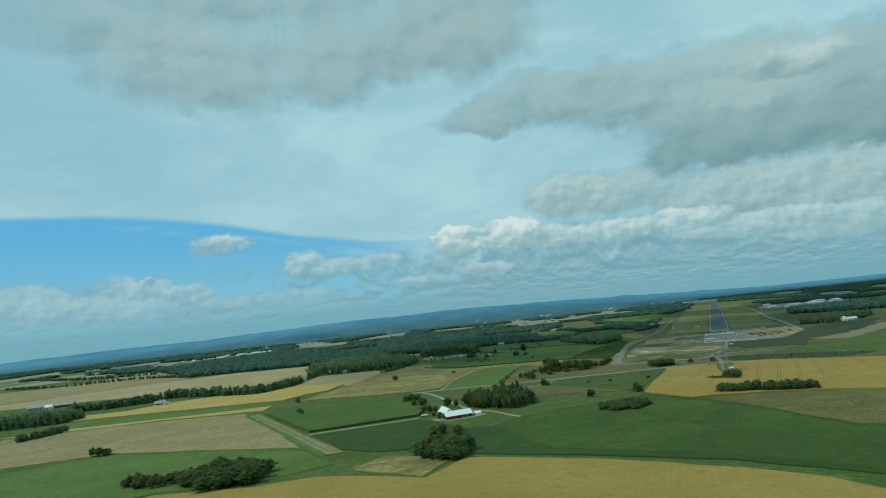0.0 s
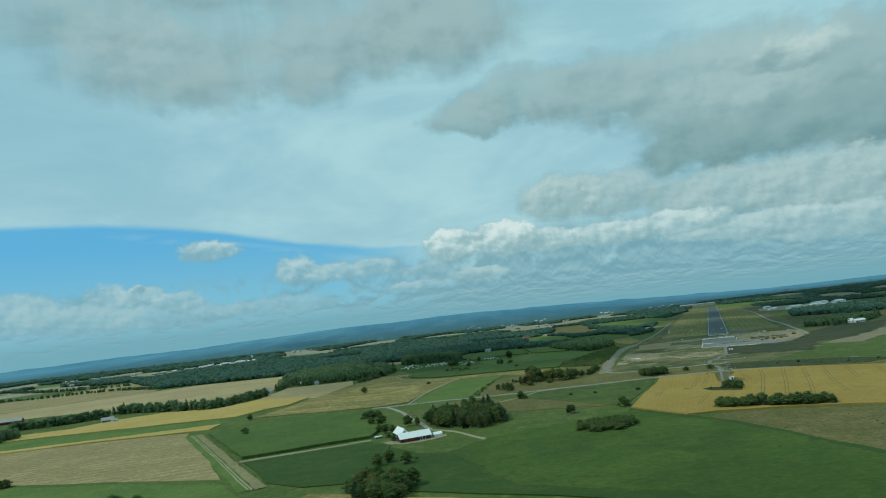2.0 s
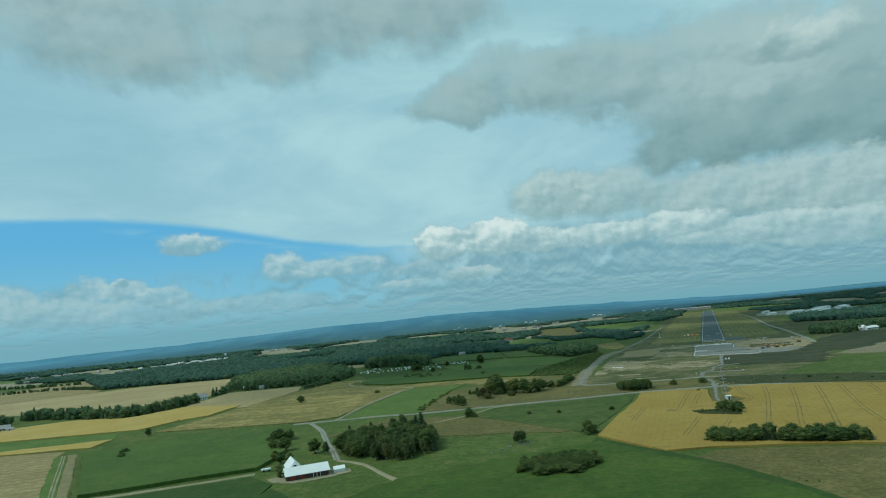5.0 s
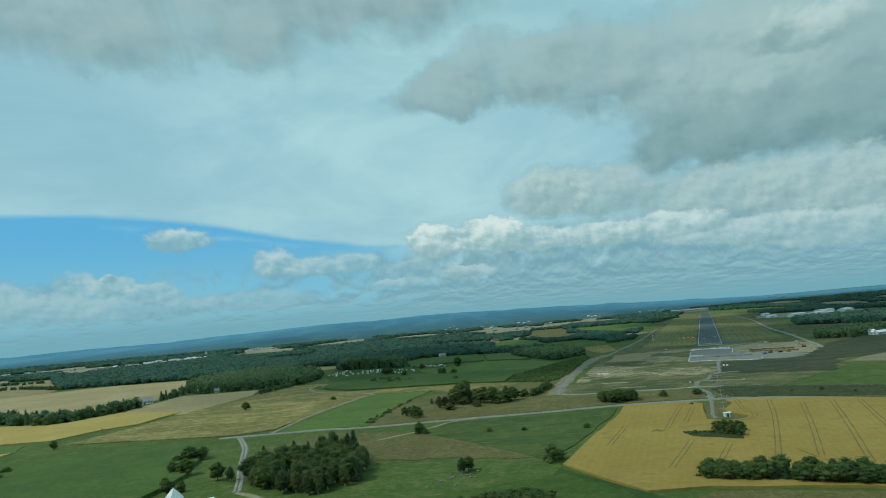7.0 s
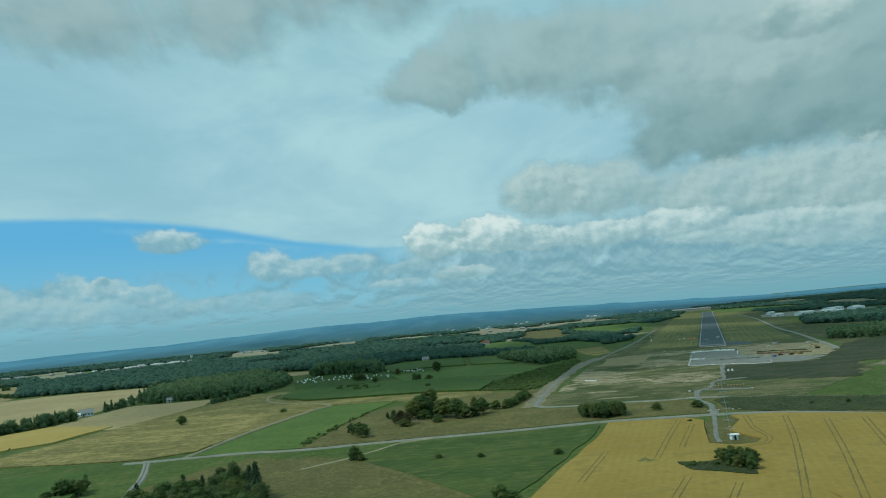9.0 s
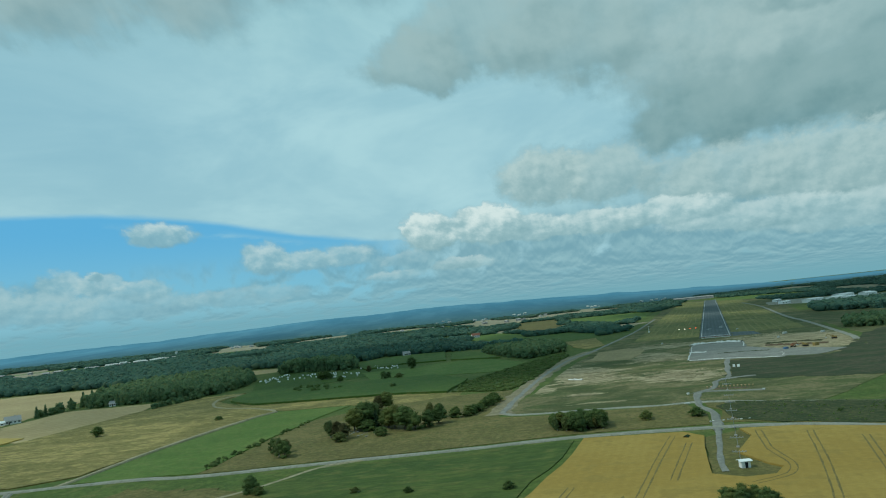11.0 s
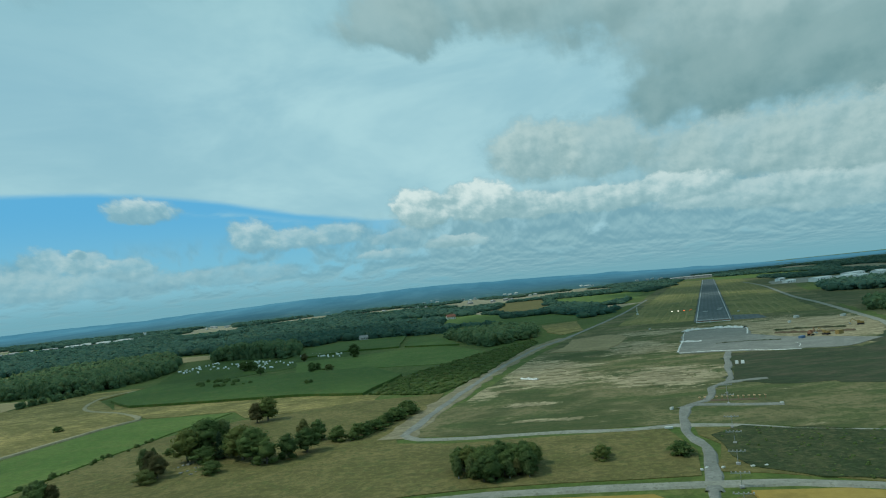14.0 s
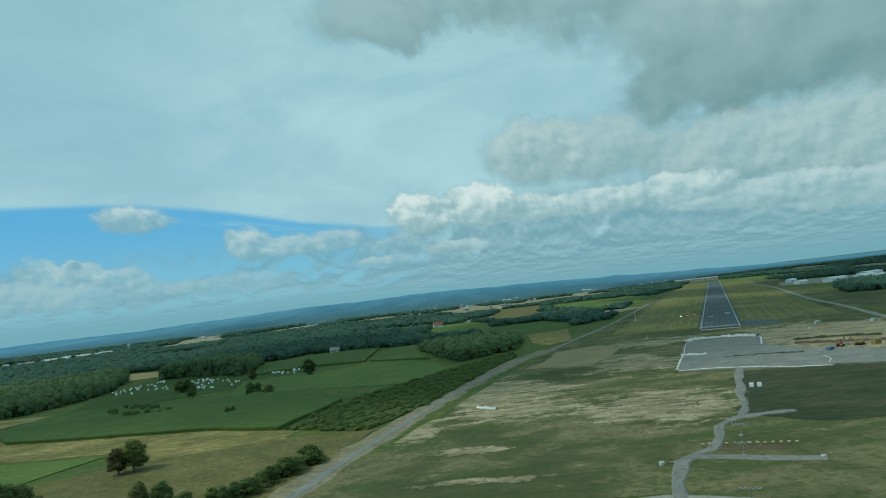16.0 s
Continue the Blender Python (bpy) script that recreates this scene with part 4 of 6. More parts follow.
def belt(label, points, spacing, conifer, low, high, seed, spread, mat=None):
    """A far hedgerow as one object."""
    rng = random.Random(seed)
    spots = []
    for q in smooth_line(points, spacing):
        h = rng.uniform(low, high)
        tall = int(rng.random() < conifer)
        spots.append((q.x + rng.uniform(-spread, spread), q.y + rng.uniform(-spread, spread), h, h * (0.3 if tall else 0.48), rng.choice(SPRAYS[tall])))
    return gather("tree_belt", label, "trees", spots, mat or WOODS)


def oval(x, y, rx, ry, turn=0.0, count=14):
    c, s = math.cos(radians(turn)), math.sin(radians(turn))
    made = []
    for i in range(count):
        a = 2 * math.pi * i / count
        px, py = rx * math.cos(a), ry * math.sin(a)
        made.append((x + px * c - py * s, y + px * s + py * c))
    return made


CLEARINGS = [oval(-660, 2079, 138.6, 171.6), oval(-369.6, 2310, 151.8, 158.4), oval(-990, 2112, 217.8, 171.6), oval(-1122, 1749, 277.2, 151.8), oval(85.8, 2376, 138.6, 158.4), oval(343.2, 2310, 151.8, 198), oval(-217.8, 1689.6, 59.4, 85.8),
             oval(138.6, 1650, 79.2, 72.6), oval(316.8, 1650, 72.6, 92.4), oval(217.8, 1399.2, 46.2, 52.8), oval(-1452, 2112, 277.2, 198), oval(567.6, 2442, 132, 198)]
scatterer = random.Random(31)
while len(CLEARINGS) < 46:
    y = scatterer.uniform(1750, 3500)
    x = scatterer.uniform(-0.75 * y, min(0.2 * y, 700))
    CLEARINGS.append(oval(x, y, scatterer.uniform(40, 130) * y / 2200, scatterer.uniform(60, 130) * y / 2200, scatterer.uniform(-20, 20)))
for i, c in enumerate(CLEARINGS):
    field("far_field", c, 0.1, STRIP if i % 5 in (2, 4) else FARLAND, "distant farmland clearing in the woods", 8, 60)
# farmland between the woods beside and beyond the runway
OPEN = [
    ("grass_field", [(430, 1480), (441, 1511), (529, 1640), (600, 1860), (600, 1960), (430, 1980), (395, 1700)], STRIP, "distant green field beside the airfield"),
    ("stubble_field", [(398, 1318), (421, 1369), (482, 1462), (430, 1478), (402, 1420)], FARLAND, "distant beige field beside the airfield"),
    ("maize_field", [(292, 1215), (340, 1225), (362, 1280), (340, 1400), (262, 1400), (255, 1300)], CORN, "distant dark green crop field"),
    ("pasture", [(285, 1450), (346, 1490), (380, 1700), (440, 2060), (335, 2060), (292, 1700)], PASTURE, "distant olive-green pasture among woods"),
    ("grass_field", [(205, 1290), (262, 1320), (282, 1500), (250, 1620), (195, 1620), (190, 1400)], STRIP, "distant green meadow with a house"),
    ("stubble_field", oval(150, 2990, 50, 320), FARLAND, "pale distant field before the hills"),
    ("stubble_field", oval(290, 2700, 42, 300), FARLAND, "pale distant field before the hills"),
    ("stubble_field", oval(470, 2960, 64, 340, -12), FARLAND, "pale distant field before the hills"),
    ("stubble_field", oval(740, 2950, 70, 380, -18), FARLAND, "pale distant field before the hills"),
    ("stubble_field", oval(985, 3050, 90, 380, -20), FARLAND, "pale distant field before the hills"),
    ("stubble_field", oval(-780, 1960, 60, 220, 25), FARLAND, "pale distant field among woods"),
    ("stubble_field", oval(-500, 2560, 70, 330, 15), FARLAND, "pale distant field among woods"),
]
for name, ring, mat, label in OPEN:
    field(name, ring, 0.14, mat, label, 6, 40)
HOLES = CLEARINGS + [o[1] for o in OPEN]
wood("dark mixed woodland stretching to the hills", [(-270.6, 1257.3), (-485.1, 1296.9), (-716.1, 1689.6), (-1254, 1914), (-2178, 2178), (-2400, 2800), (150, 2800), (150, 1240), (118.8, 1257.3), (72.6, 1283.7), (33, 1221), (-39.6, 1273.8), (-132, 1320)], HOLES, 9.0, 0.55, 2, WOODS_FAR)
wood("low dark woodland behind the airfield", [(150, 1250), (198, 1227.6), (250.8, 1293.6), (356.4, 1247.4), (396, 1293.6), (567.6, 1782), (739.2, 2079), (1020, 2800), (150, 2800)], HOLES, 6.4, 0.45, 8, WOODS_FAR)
wood("dark wood edge behind the stubble field", [(-188.1, 1019.7), (-168.3, 990), (-99, 984.7), (-62.7, 988.7), (-49.5, 1029.6), (-47.5, 1082.4), (-85.8, 1194.6), (-135.3, 1290.3), (-211.2, 1247.4), (-231, 1161.6), (-201.3, 1036.2)], (), 9.9, 0.5, 3, near=5)
wood("dense wood behind the bale field", [(-40.9, 1166), (-10, 1158), (10, 1140), (48, 1108), (52, 1138), (42, 1188), (26.4, 1221), (-40.9, 1260.6), (-46.2, 1207.8)], (), 13.0, 0.3, 4, near=5)
wood("pale birch wood beside the airfield", [(208.6, 1082.4), (226.4, 1009.8), (267.3, 1056), (280.5, 1115.4), (264, 1181.4), (198, 1181.4), (192.7, 1168.2)], (), 9.2, 0.1, 5, near=5)
wood("mixed wood beside the airfield", [(512, 992), (535, 962), (600, 985), (645, 1040), (592, 1062), (545, 1050)], (), 8.5, 0.4, 6, near=5.5)
wood("mixed wood beside the works road", [(560, 860), (700, 820), (759, 960), (700, 985), (620, 930)], (), 8.5, 0.4, 16, near=5.9)
field("bare_soil", [(405, 795), (440, 775), (520, 850), (610, 960), (560, 975), (515, 950), (480, 915), (450, 870)], 0.1, SOIL, "brown disturbed soil beside the airfield", 4, 12)
field("bare_soil", [(405, 760), (430, 730), (620, 900), (560, 880), (470, 800)], 0.1, SAND, "strip of sandy soil beside the works", 4, 12)
PALE_HOLES = [oval(1180, 2050, 60, 260, -25), oval(1480, 2250, 80, 260, -30), oval(1330, 2650, 70, 280, -25), oval(1120, 1760, 40, 120, -25)]
for c in PALE_HOLES:
    field("far_field", c, 0.12, FARLAND, "distant pale field among woods", 8, 60)
RIGHT_HOLES = [oval(1254, 1782, 165, 171.6), oval(990, 2178, 105.6, 217.8), oval(1050, 1500, 70, 160, -20)]
for c in RIGHT_HOLES:
    field("far_field", c, 0.12, STRIP, "distant green field among woods", 8, 60)
field("hangar_apron", [(735, 1600), (800, 1480), (880, 1500), (960, 1560), (930, 1680), (850, 1760), (790, 1720)], 0.2, GRAVEL, "pale paved apron before the hangars", 3, 40)
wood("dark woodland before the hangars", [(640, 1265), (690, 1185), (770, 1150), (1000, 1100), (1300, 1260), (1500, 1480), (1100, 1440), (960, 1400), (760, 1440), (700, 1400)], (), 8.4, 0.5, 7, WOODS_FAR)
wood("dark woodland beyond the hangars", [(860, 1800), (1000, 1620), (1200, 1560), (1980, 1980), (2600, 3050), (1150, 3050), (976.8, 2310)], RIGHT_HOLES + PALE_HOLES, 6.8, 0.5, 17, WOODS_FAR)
wood("dark wood beside the stubble field", [(-488.4, 703.6), (-435.6, 708.8), (-400.0, 716.8), (-394.7, 744.5), (-435.6, 759.0), (-501.6, 752.4)], (), 12.0, 0.4, 12, near=4.6)

# ---- single trees ----


def tree(form, height, radius, leaf, bark, label, category="tree", seed=1, name="tree"):
    """Trunk with limbs, and a crown of clumps and sprays."""
    rng = random.Random(seed)
    root = thing(name, label, category)
    bm = bmesh.new()
    low = {"oak": 0.22, "birch": 0.2, "spruce": 0.06, "bush": 0.02}[form]
    thick = max(0.08, height * 0.022)
    bend = Vector((rng.uniform(-0.4, 0.4), rng.uniform(-0.4, 0.4), height * 0.45))
    rod(bm, (0, 0, -0.3), bend, thick * 1.3, thick * 0.8, 7)
    rod(bm, bend, (bend.x * 1.4, bend.y * 1.4, height * 0.85), thick * 0.8, thick * 0.2, 6)
    clumps = []
    if form == "spruce":
        for i in range(7):
            k = i / 6
            clumps.append(((0, 0, height * (0.12 + 0.8 * k)), radius * (1 - 0.86 * k) + 0.2, height * 0.13))
    else:
        count = {"oak": 22, "birch": 20, "bush": 14}[form]
        for i in range(count):
            k = (i + 0.5) / count
            z = height * (low + (0.9 - low) * k)
            spread = math.sin(math.pi * min(1, max(0.12, (k * 0.86 + 0.16)))) ** 0.7
            if form == "birch":
                spread *= 0.85
            a = i * 2.4 + rng.uniform(-0.4, 0.4)
            off = radius * spread * rng.uniform(0.3, 0.82)
            clumps.append(((off * math.cos(a), off * math.sin(a), z), radius * rng.uniform(0.26, 0.4), height * rng.uniform(0.085, 0.135)))
        clumps.append(((0, 0, height * 0.55), radius * 0.7, height * 0.37))
        for (x, y, z), r, _ in clumps[:8]:
            rod(bm, (bend.x * 0.5, bend.y * 0.5, height * (low + 0.12)), (x * 0.8, y * 0.8, z), thick * 0.4, thick * 0.12, 4)
    part("trunk", bm, bark, root)
    bm = bmesh.new()
    for i, (c, r, rz) in enumerate(clumps):
        blob(bm, c, r * 0.84, rz * 0.84, seed * 3.7 + i, 1, 0.22)
        tufts(bm, c, r, rz, 74 if form != "spruce" else 110, max(0.24, height * 0.04), rng)
    part("crown", bm, leaf, root, smooth=True)
    return root


FORMS = {
    "oak": [tree("oak", 9.5, 4.1, LEAF, BARK, "broad dark green deciduous tree", seed=s) for s in (1, 2, 3)],
    "birch": [tree("birch", 10, 2.7, LEAF_PALE, BIRCHBARK, "slender birch with pale green leaves", seed=s) for s in (4, 5)],
    "spruce": [tree("spruce", 11.5, 2.3, NEEDLE, BARK, "dark green pointed spruce tree", seed=s) for s in (6, 7)],
    "bush": [tree("bush", 3.4, 2.3, SHRUB, BARK, "rounded green leafy field bush", "bush", seed=s, name="bush") for s in (8, 9)],
    "russet": [tree("oak", 7.5, 3.0, RUSSET, BARK, "small tree with browning leaves", seed=10)],
    "thicket": [tree("bush", 5.7, 3.1, LEAF, BARK, "tall dense green thicket bush", "bush", seed=s, name="bush") for s in (11, 12)],
}
USED = set()


def plant(form, x, y, height=None, group="", rng=random.Random(5), wide=1.0):
    base = rng.choice(FORMS[form])
    natural = {"oak": 9.5, "birch": 10, "spruce": 11.5, "bush": 3.4, "russet": 7.5, "thicket": 5.7}[form]
    k = (height or natural * rng.uniform(0.8, 1.15)) / natural
    m = Matrix.LocRotScale((x, y, 0), Euler((0, 0, rng.uniform(0, 6.28))), (k * wide, k * wide, k))
    if base in USED:
        ob = copy_thing(base, m)
    else:
        USED.add(base)
        base.matrix_basis = m
        ob = base
    if group:
        ob["group"] = group
    return ob


def copse(zone, spacing, forms, low, high, group, seed, wide=1.0):
    """Trees scattered over a patch."""
    rng = random.Random(seed)
    xs, ys = [p[0] for p in zone], [p[1] for p in zone]
    x = min(xs) + spacing / 2
    while x < max(xs) + 0.1:
        y = min(ys) + spacing / 2
        while y < max(ys) + 0.1:
            px, py = x + rng.uniform(-0.35, 0.35) * spacing, y + rng.uniform(-0.35, 0.35) * spacing
            if inside(zone, px, py):
                plant(rng.choice(forms), px, py, rng.uniform(low, high), group, rng, wide)
            y += spacing
        x += spacing


def hedge(points, spacing, forms, low, high, group, seed, spread=3.0, wide=1.0):
    rng = random.Random(seed)
    line = smooth_line(points, spacing)
    for q in line:
        plant(rng.choice(forms), q.x + rng.uniform(-spread, spread), q.y + rng.uniform(-spread, spread), rng.uniform(low, high), group, rng, wide)


copse([(11.9, 518.1), (40.9, 493.7), (59.4, 504.9), (60.7, 535.9), (47.5, 566.3), (23.8, 566.3), (7.9, 541.2)], 5.0, ["oak", "oak", "birch", "birch", "birch", "spruce"], 7.4, 10.6, "copse by the barn", 21, 1.2)
hedge([(24, 562), (40, 566), (54, 550), (59, 534)], 4.2, ["spruce", "spruce", "birch"], 11.0, 13.6, "copse by the barn", 46, 1.5, 1.15)
copse([(-25.1, 367), (-7.9, 348.5), (1.3, 344.5), (9.2, 367), (0, 381), (-14.5, 386)], 4.3, ["oak", "oak", "spruce"], 5.9, 8.6, "copse in the crop field", 22, 1.2)
copse([(-149.2, 364.3), (-123.4, 334), (-97, 347.2), (-99, 369.6), (-125.4, 389.4)], 5.6, ["oak", "oak", "birch"], 6.6, 8.6, "copse beside the wheat", 23, 1.3)
copse([(-176.9, 364.3), (-158.4, 356.4), (-149.2, 361.7), (-153.1, 373.6), (-172.9, 373.6)], 5.3, ["oak", "thicket"], 4.6, 6.6, "low trees beside the wheat", 24)
hedge([(179.5, 466), (198, 457.4), (214.5, 448.8), (232, 439)], 1.9, ["oak", "oak", "spruce", "thicket"], 5.2, 6.3, "tree belt in the wheat", 25, 1.8, 1.35)
hedge([(182.2, 469.9), (201.3, 462), (217.8, 454.1), (234, 444)], 2.4, ["birch", "thicket", "oak"], 5.2, 6.6, "tree belt in the wheat", 26, 1.7, 1.25)
copse([(212.5, 535.9), (218.5, 524.7), (224.4, 535.9), (221.8, 545.2), (215.2, 546.5)], 4, ["thicket", "thicket"], 4.2, 5.6, "thicket in the wheat", 27)
copse([(93.5, 444), (104, 437), (117, 437), (126, 447), (127, 459), (116, 466), (98, 461)], 3.4, ["bush", "thicket"], 3.3, 3.9, "dense shrub plantation", 28, 1.3)
copse([(191.4, 657.4), (199.3, 650.1), (212.5, 652.1), (215.2, 664), (205.9, 669.2), (192.7, 667.9)], 3.0, ["thicket", "birch", "oak"], 6.0, 6.9, "dense block of young trees", 29, 1.0)
for x, y, form, h in [(92.4, 702.2, "birch", 6.6), (96.4, 698.3, "russet", 5.9), (100.3, 693, "russet", 5.3), (103, 711.5, "oak", 9.2), (107.6, 716.8, "oak", 9.9), (112.2, 720.7, "birch", 9.9), (117.5, 719.4, "birch", 8.6), (122.8, 706.2, "oak", 9.2), (128, 700.9, "oak", 9.2), (133.3, 697, "thicket", 5.9),
                      (139.3, 700.9, "thicket", 5.9), (143.9, 707.5, "oak", 6.6), (139.9, 723.4, "birch", 8.6), (144.5, 726, "thicket", 5.3), (109.6, 708.8, "bush", 4), (117.5, 691.7, "bush", 3), (99, 687.7, "bush", 3.3), (113.5, 712.8, "spruce", 9.2), (119.5, 711.5, "oak", 7.9)]:
    plant(form, x, y, h * 1.35, "trees on the pasture", wide=1.12)
for x, y, form, h in [(112.9, 778.8, "oak", 9.9), (108.9, 776.2, "russet", 7.3), (76.6, 666.6, "birch", 7.9), (79.2, 664.6, "thicket", 5.9), (81.2, 607.2, "thicket", 5.3), (-34.3, 587.4, "oak", 6.6), (-29, 589.4, "oak", 5.9), (-39.6, 584.8, "bush", 3.3), (-31, 555.7, "thicket", 5.3), (-23.8, 553.1, "oak", 6.6),
                      (-4, 535.9, "oak", 7.3), (2.6, 532, "birch", 7.3), (-149.2, 671.9, "oak", 5.3), (-62.7, 791.3, "oak", 5.9), (4.6, 808.5, "bush", 2.6), (231, 660, "thicket", 3.6), (250.5, 657, "bush", 3.3), (231.7, 664, "bush", 2.6), (100.3, 506.9, "birch", 7.3), (103, 510.8, "oak", 5.3), (136.6, 512.2, "thicket", 5.9), (139.9, 516.8, "bush", 3.3),
                      (73.9, 674.5, "thicket", 5.3), (-250.8, 481.8, "oak", 5.9), (-245.5, 479.8, "oak", 5.3), (-241.6, 481.8, "bush", 4), (116.2, 1052.7, "oak", 10.6), (55.4, 984.7, "oak", 5.9), (31, 1027, "oak", 7.9), (35.6, 1029.6, "oak", 7.9), (73.3, 1058.6, "russet", 5.9), (95, 976.8, "thicket", 5.3), (99, 978.1, "thicket", 4.6), (108.9, 965.6, "bush", 4),
                      (-7.9, 422.4, "oak", 6.6), (-13.2, 415.8, "thicket", 5.9), (1.3, 414.5, "oak", 5.9), (-132, 597.3, "bush", 3.3), (-126.7, 580.8, "bush", 3.3)]:
    plant(form, x, y, h * 1.15, wide=1.1)
hedge([(150.5, 719.4), (156.4, 719.4), (165.7, 732.6), (172.9, 752.4), (176.9, 764.3)], 3.6, ["thicket", "bush", "thicket"], 3.6, 5.6, "hedge beside the perimeter road", 30, 1.6, 1.15)
field("ploughed_field", [(-640, 1085), (-478, 1090), (-482, 1255), (-700, 1330)], 0.14, DRYTRACK, "dull brown harvested field in a long band", 3, 40)
belt("thin dark hedge between far fields", [(-1000, 1560), (-820, 1440), (-640, 1420), (-480, 1290)], 4.6, 0.2, 3.0, 7.0, 44, 4.0)
belt("thin dark hedge between far fields", [(-1090, 1850), (-880, 1660), (-655, 1545)], 5.5, 0.2, 4.0, 8.0, 45, 5.0)
belt("hedgerow of dark green trees", [(-455.4, 828.3), (-405.9, 834.2), (-364.3, 858)], 3.6, 0.1, 7.9, 11.2, 31, 3.6)
belt("thick hedgerow of dark trees", [(-373.6, 892.3), (-297, 855.4), (-231, 815.8), (-198, 884.4)], 4.6, 0.25, 7.9, 11.2, 32, 4.6)
belt("thick hedgerow of dark trees", [(-369.6, 898.9), (-297, 863.3), (-227.7, 825), (-196.7, 891)], 5.3, 0.33, 7.9, 11.2, 33, 4.6)
belt("row of trees at the stubble edge", [(-377.5, 600.6), (-367, 620.4), (-359.7, 645.5)], 4, 0.0, 5.9, 7.9, 36, 1.3)
belt("dark trees by the farmhouses", [(-195.4, 950.4), (-190.1, 990), (-184.8, 1009.8), (-165, 999.9)], 5.9, 0.33, 6.6, 9.9, 37, 4)
belt("low green scrub below the wood", [(-84.5, 924), (-73.9, 950.4), (-63.4, 976.8)], 4, 0.0, 4, 5.9, 38, 2)
hedge([(300, 640), (323.4, 617.1), (356.4, 594)], 14, ["bush"], 1.2, 2.0, "weedy bushes between the roads", 39, 4.0)
for x, y, form, h in [(-9.9, 483.8, "thicket", 4.6), (-14.6, 500.0, "bush", 2.5), (-22.9, 526.8, "thicket", 5.0), (-17.9, 517.1, "oak", 5.5), (-13.4, 519.8, "thicket", 4.5), (-39.8, 597.5, "oak", 5.5), (-35.5, 597.2, "thicket", 5), (-30.1, 595.9, "oak", 5.5), (6.1, 423.2, "bush", 1.5), (70.0, 684.0, "thicket", 5), (77.6, 675.6, "russet", 5.5), (87.1, 721.8, "birch", 5), (80.4, 608.1, "thicket", 3.6), (84.2, 604.3, "bush", 2.6), (99.9, 508.3, "birch", 6.0), (90.4, 726.9, "bush", 2.5), (84.0, 605.1, "bush", 3), (117.8, 593.4, "bush", 2), (134.9, 586.8, "bush", 2), (165.2, 578.5, "bush", 2.5)]:
    plant(form, x, y, h)

# ---- buildings ----


def gabled(bm, length, width, eave, ridge):
    """Walls under a gable roof, standing on z = 0, ridge along x."""
    l, w = length / 2, width / 2
    v = [bm.verts.new(p) for p in ((-l, -w, -0.3), (l, -w, -0.3), (l, w, -0.3), (-l, w, -0.3), (-l, -w, eave), (l, -w, eave), (l, w, eave), (-l, w, eave), (-l, 0, ridge), (l, 0, ridge))]
    for f in ((0, 1, 5, 4), (2, 3, 7, 6), (1, 2, 6, 9, 5), (3, 0, 4, 8, 7), (3, 2, 1, 0)):
        bm.faces.new([v[i] for i in f])
    return bm


def roof_slope(length, width, eave, ridge, side, over=0.5, thick=0.16):
    """One slope of a gable roof as a slab with overhang."""
    bm = bmesh.new()
    l, w = length / 2 + over, width / 2 + over
    drop = (ridge - eave) / (width / 2) * over
    pts = [(-l, 0, ridge), (l, 0, ridge), (l, side * w, eave - drop), (-l, side * w, eave - drop)]
    low = [bm.verts.new((x, y, z + 0.02)) for x, y, z in pts]
    top = [bm.verts.new((x, y, z + 0.02 + thick)) for x, y, z in pts]
    bm.faces.new(top)
    bm.faces.new(low[::-1])
    for i in range(4):
        j = (i + 1) % 4
        bm.faces.new((low[i], low[j], top[j], top[i]))
    return bm


def building(name, x, y, turn, length, width, eave, ridge, wall, roof, label, category="building", windows=3, door=True, chimney=False):
    root = thing(name, label, category, pose(x, y, 0, 0, 0, turn))
    body = part("wall", gabled(bmesh.new(), length, width, eave, ridge), wall, root)
    for side in (-1, 1):
        part("roof", roof_slope(length, width, eave, ridge, side), roof, root)
    for i in range(windows):
        px = (i + 0.5) / windows * length - length / 2
        for side in (-1, 1):
            pane = part("window", box(bmesh.new(), px, side * (width / 2 + 0.03), eave * 0.55, min(1.2, length / windows * 0.45), 0.1, eave * 0.36, 0, 0.02), DARK, body)
    if door:
        part("door", box(bmesh.new(), length * 0.02 + length / max(2, windows) * 0.5 - length / 2 + 1.3, -width / 2 - 0.05, 1.0, 1.0, 0.1, 2.0, 0, 0.02), DARKWOOD, body)
    if chimney:
        part("chimney", box(bmesh.new(), length * 0.15, 0.3, ridge + 0.3, 0.6, 0.6, 1.2, 0, 0.03), GREY, root)
    return root


# the barn with its white roofs: a long hall and a wing behind it
BARN = pose(2.2, 480.5, 0, 0, 0, 19)
barn = thing("barn", "dark timber barn with bright white sheet-metal roofs", "barn", BARN)
hall = part("wall", gabled(bmesh.new(), 18.5, 9.5, 2.6, 5.0), DARKWOOD, barn)
for side in (-1, 1):
    part("roof", roof_slope(18.5, 9.5, 2.6, 5.0, side, 0.7), WHITE, barn, "bright white sheet-metal roof")
for i in range(3):
    part("post", box(bmesh.new(), 2.4 + i * 1.6, -5.0, 1.2, 0.22, 0.22, 2.8, 0, 0.02), WHITE, barn, "white painted post")
for px in (-6.5, -2.5):
    part("barn_door", box(bmesh.new(), px, -4.8, 1.15, 2.4, 0.12, 2.3, 0, 0.03), RED, barn, "dull red boarded door")
wing = part("wing", gabled(bmesh.new(), 15, 6.4, 3.2, 6.6), WHITE, barn, "white wing with a steep gable", at=pose(-4.2, 11.5, 0, 0, 0, 90))
for side in (-1, 1):
    part("wing_roof", roof_slope(15, 6.4, 3.2, 6.6, side, 0.35), WHITE, wing, "bright white sheet-metal roof")
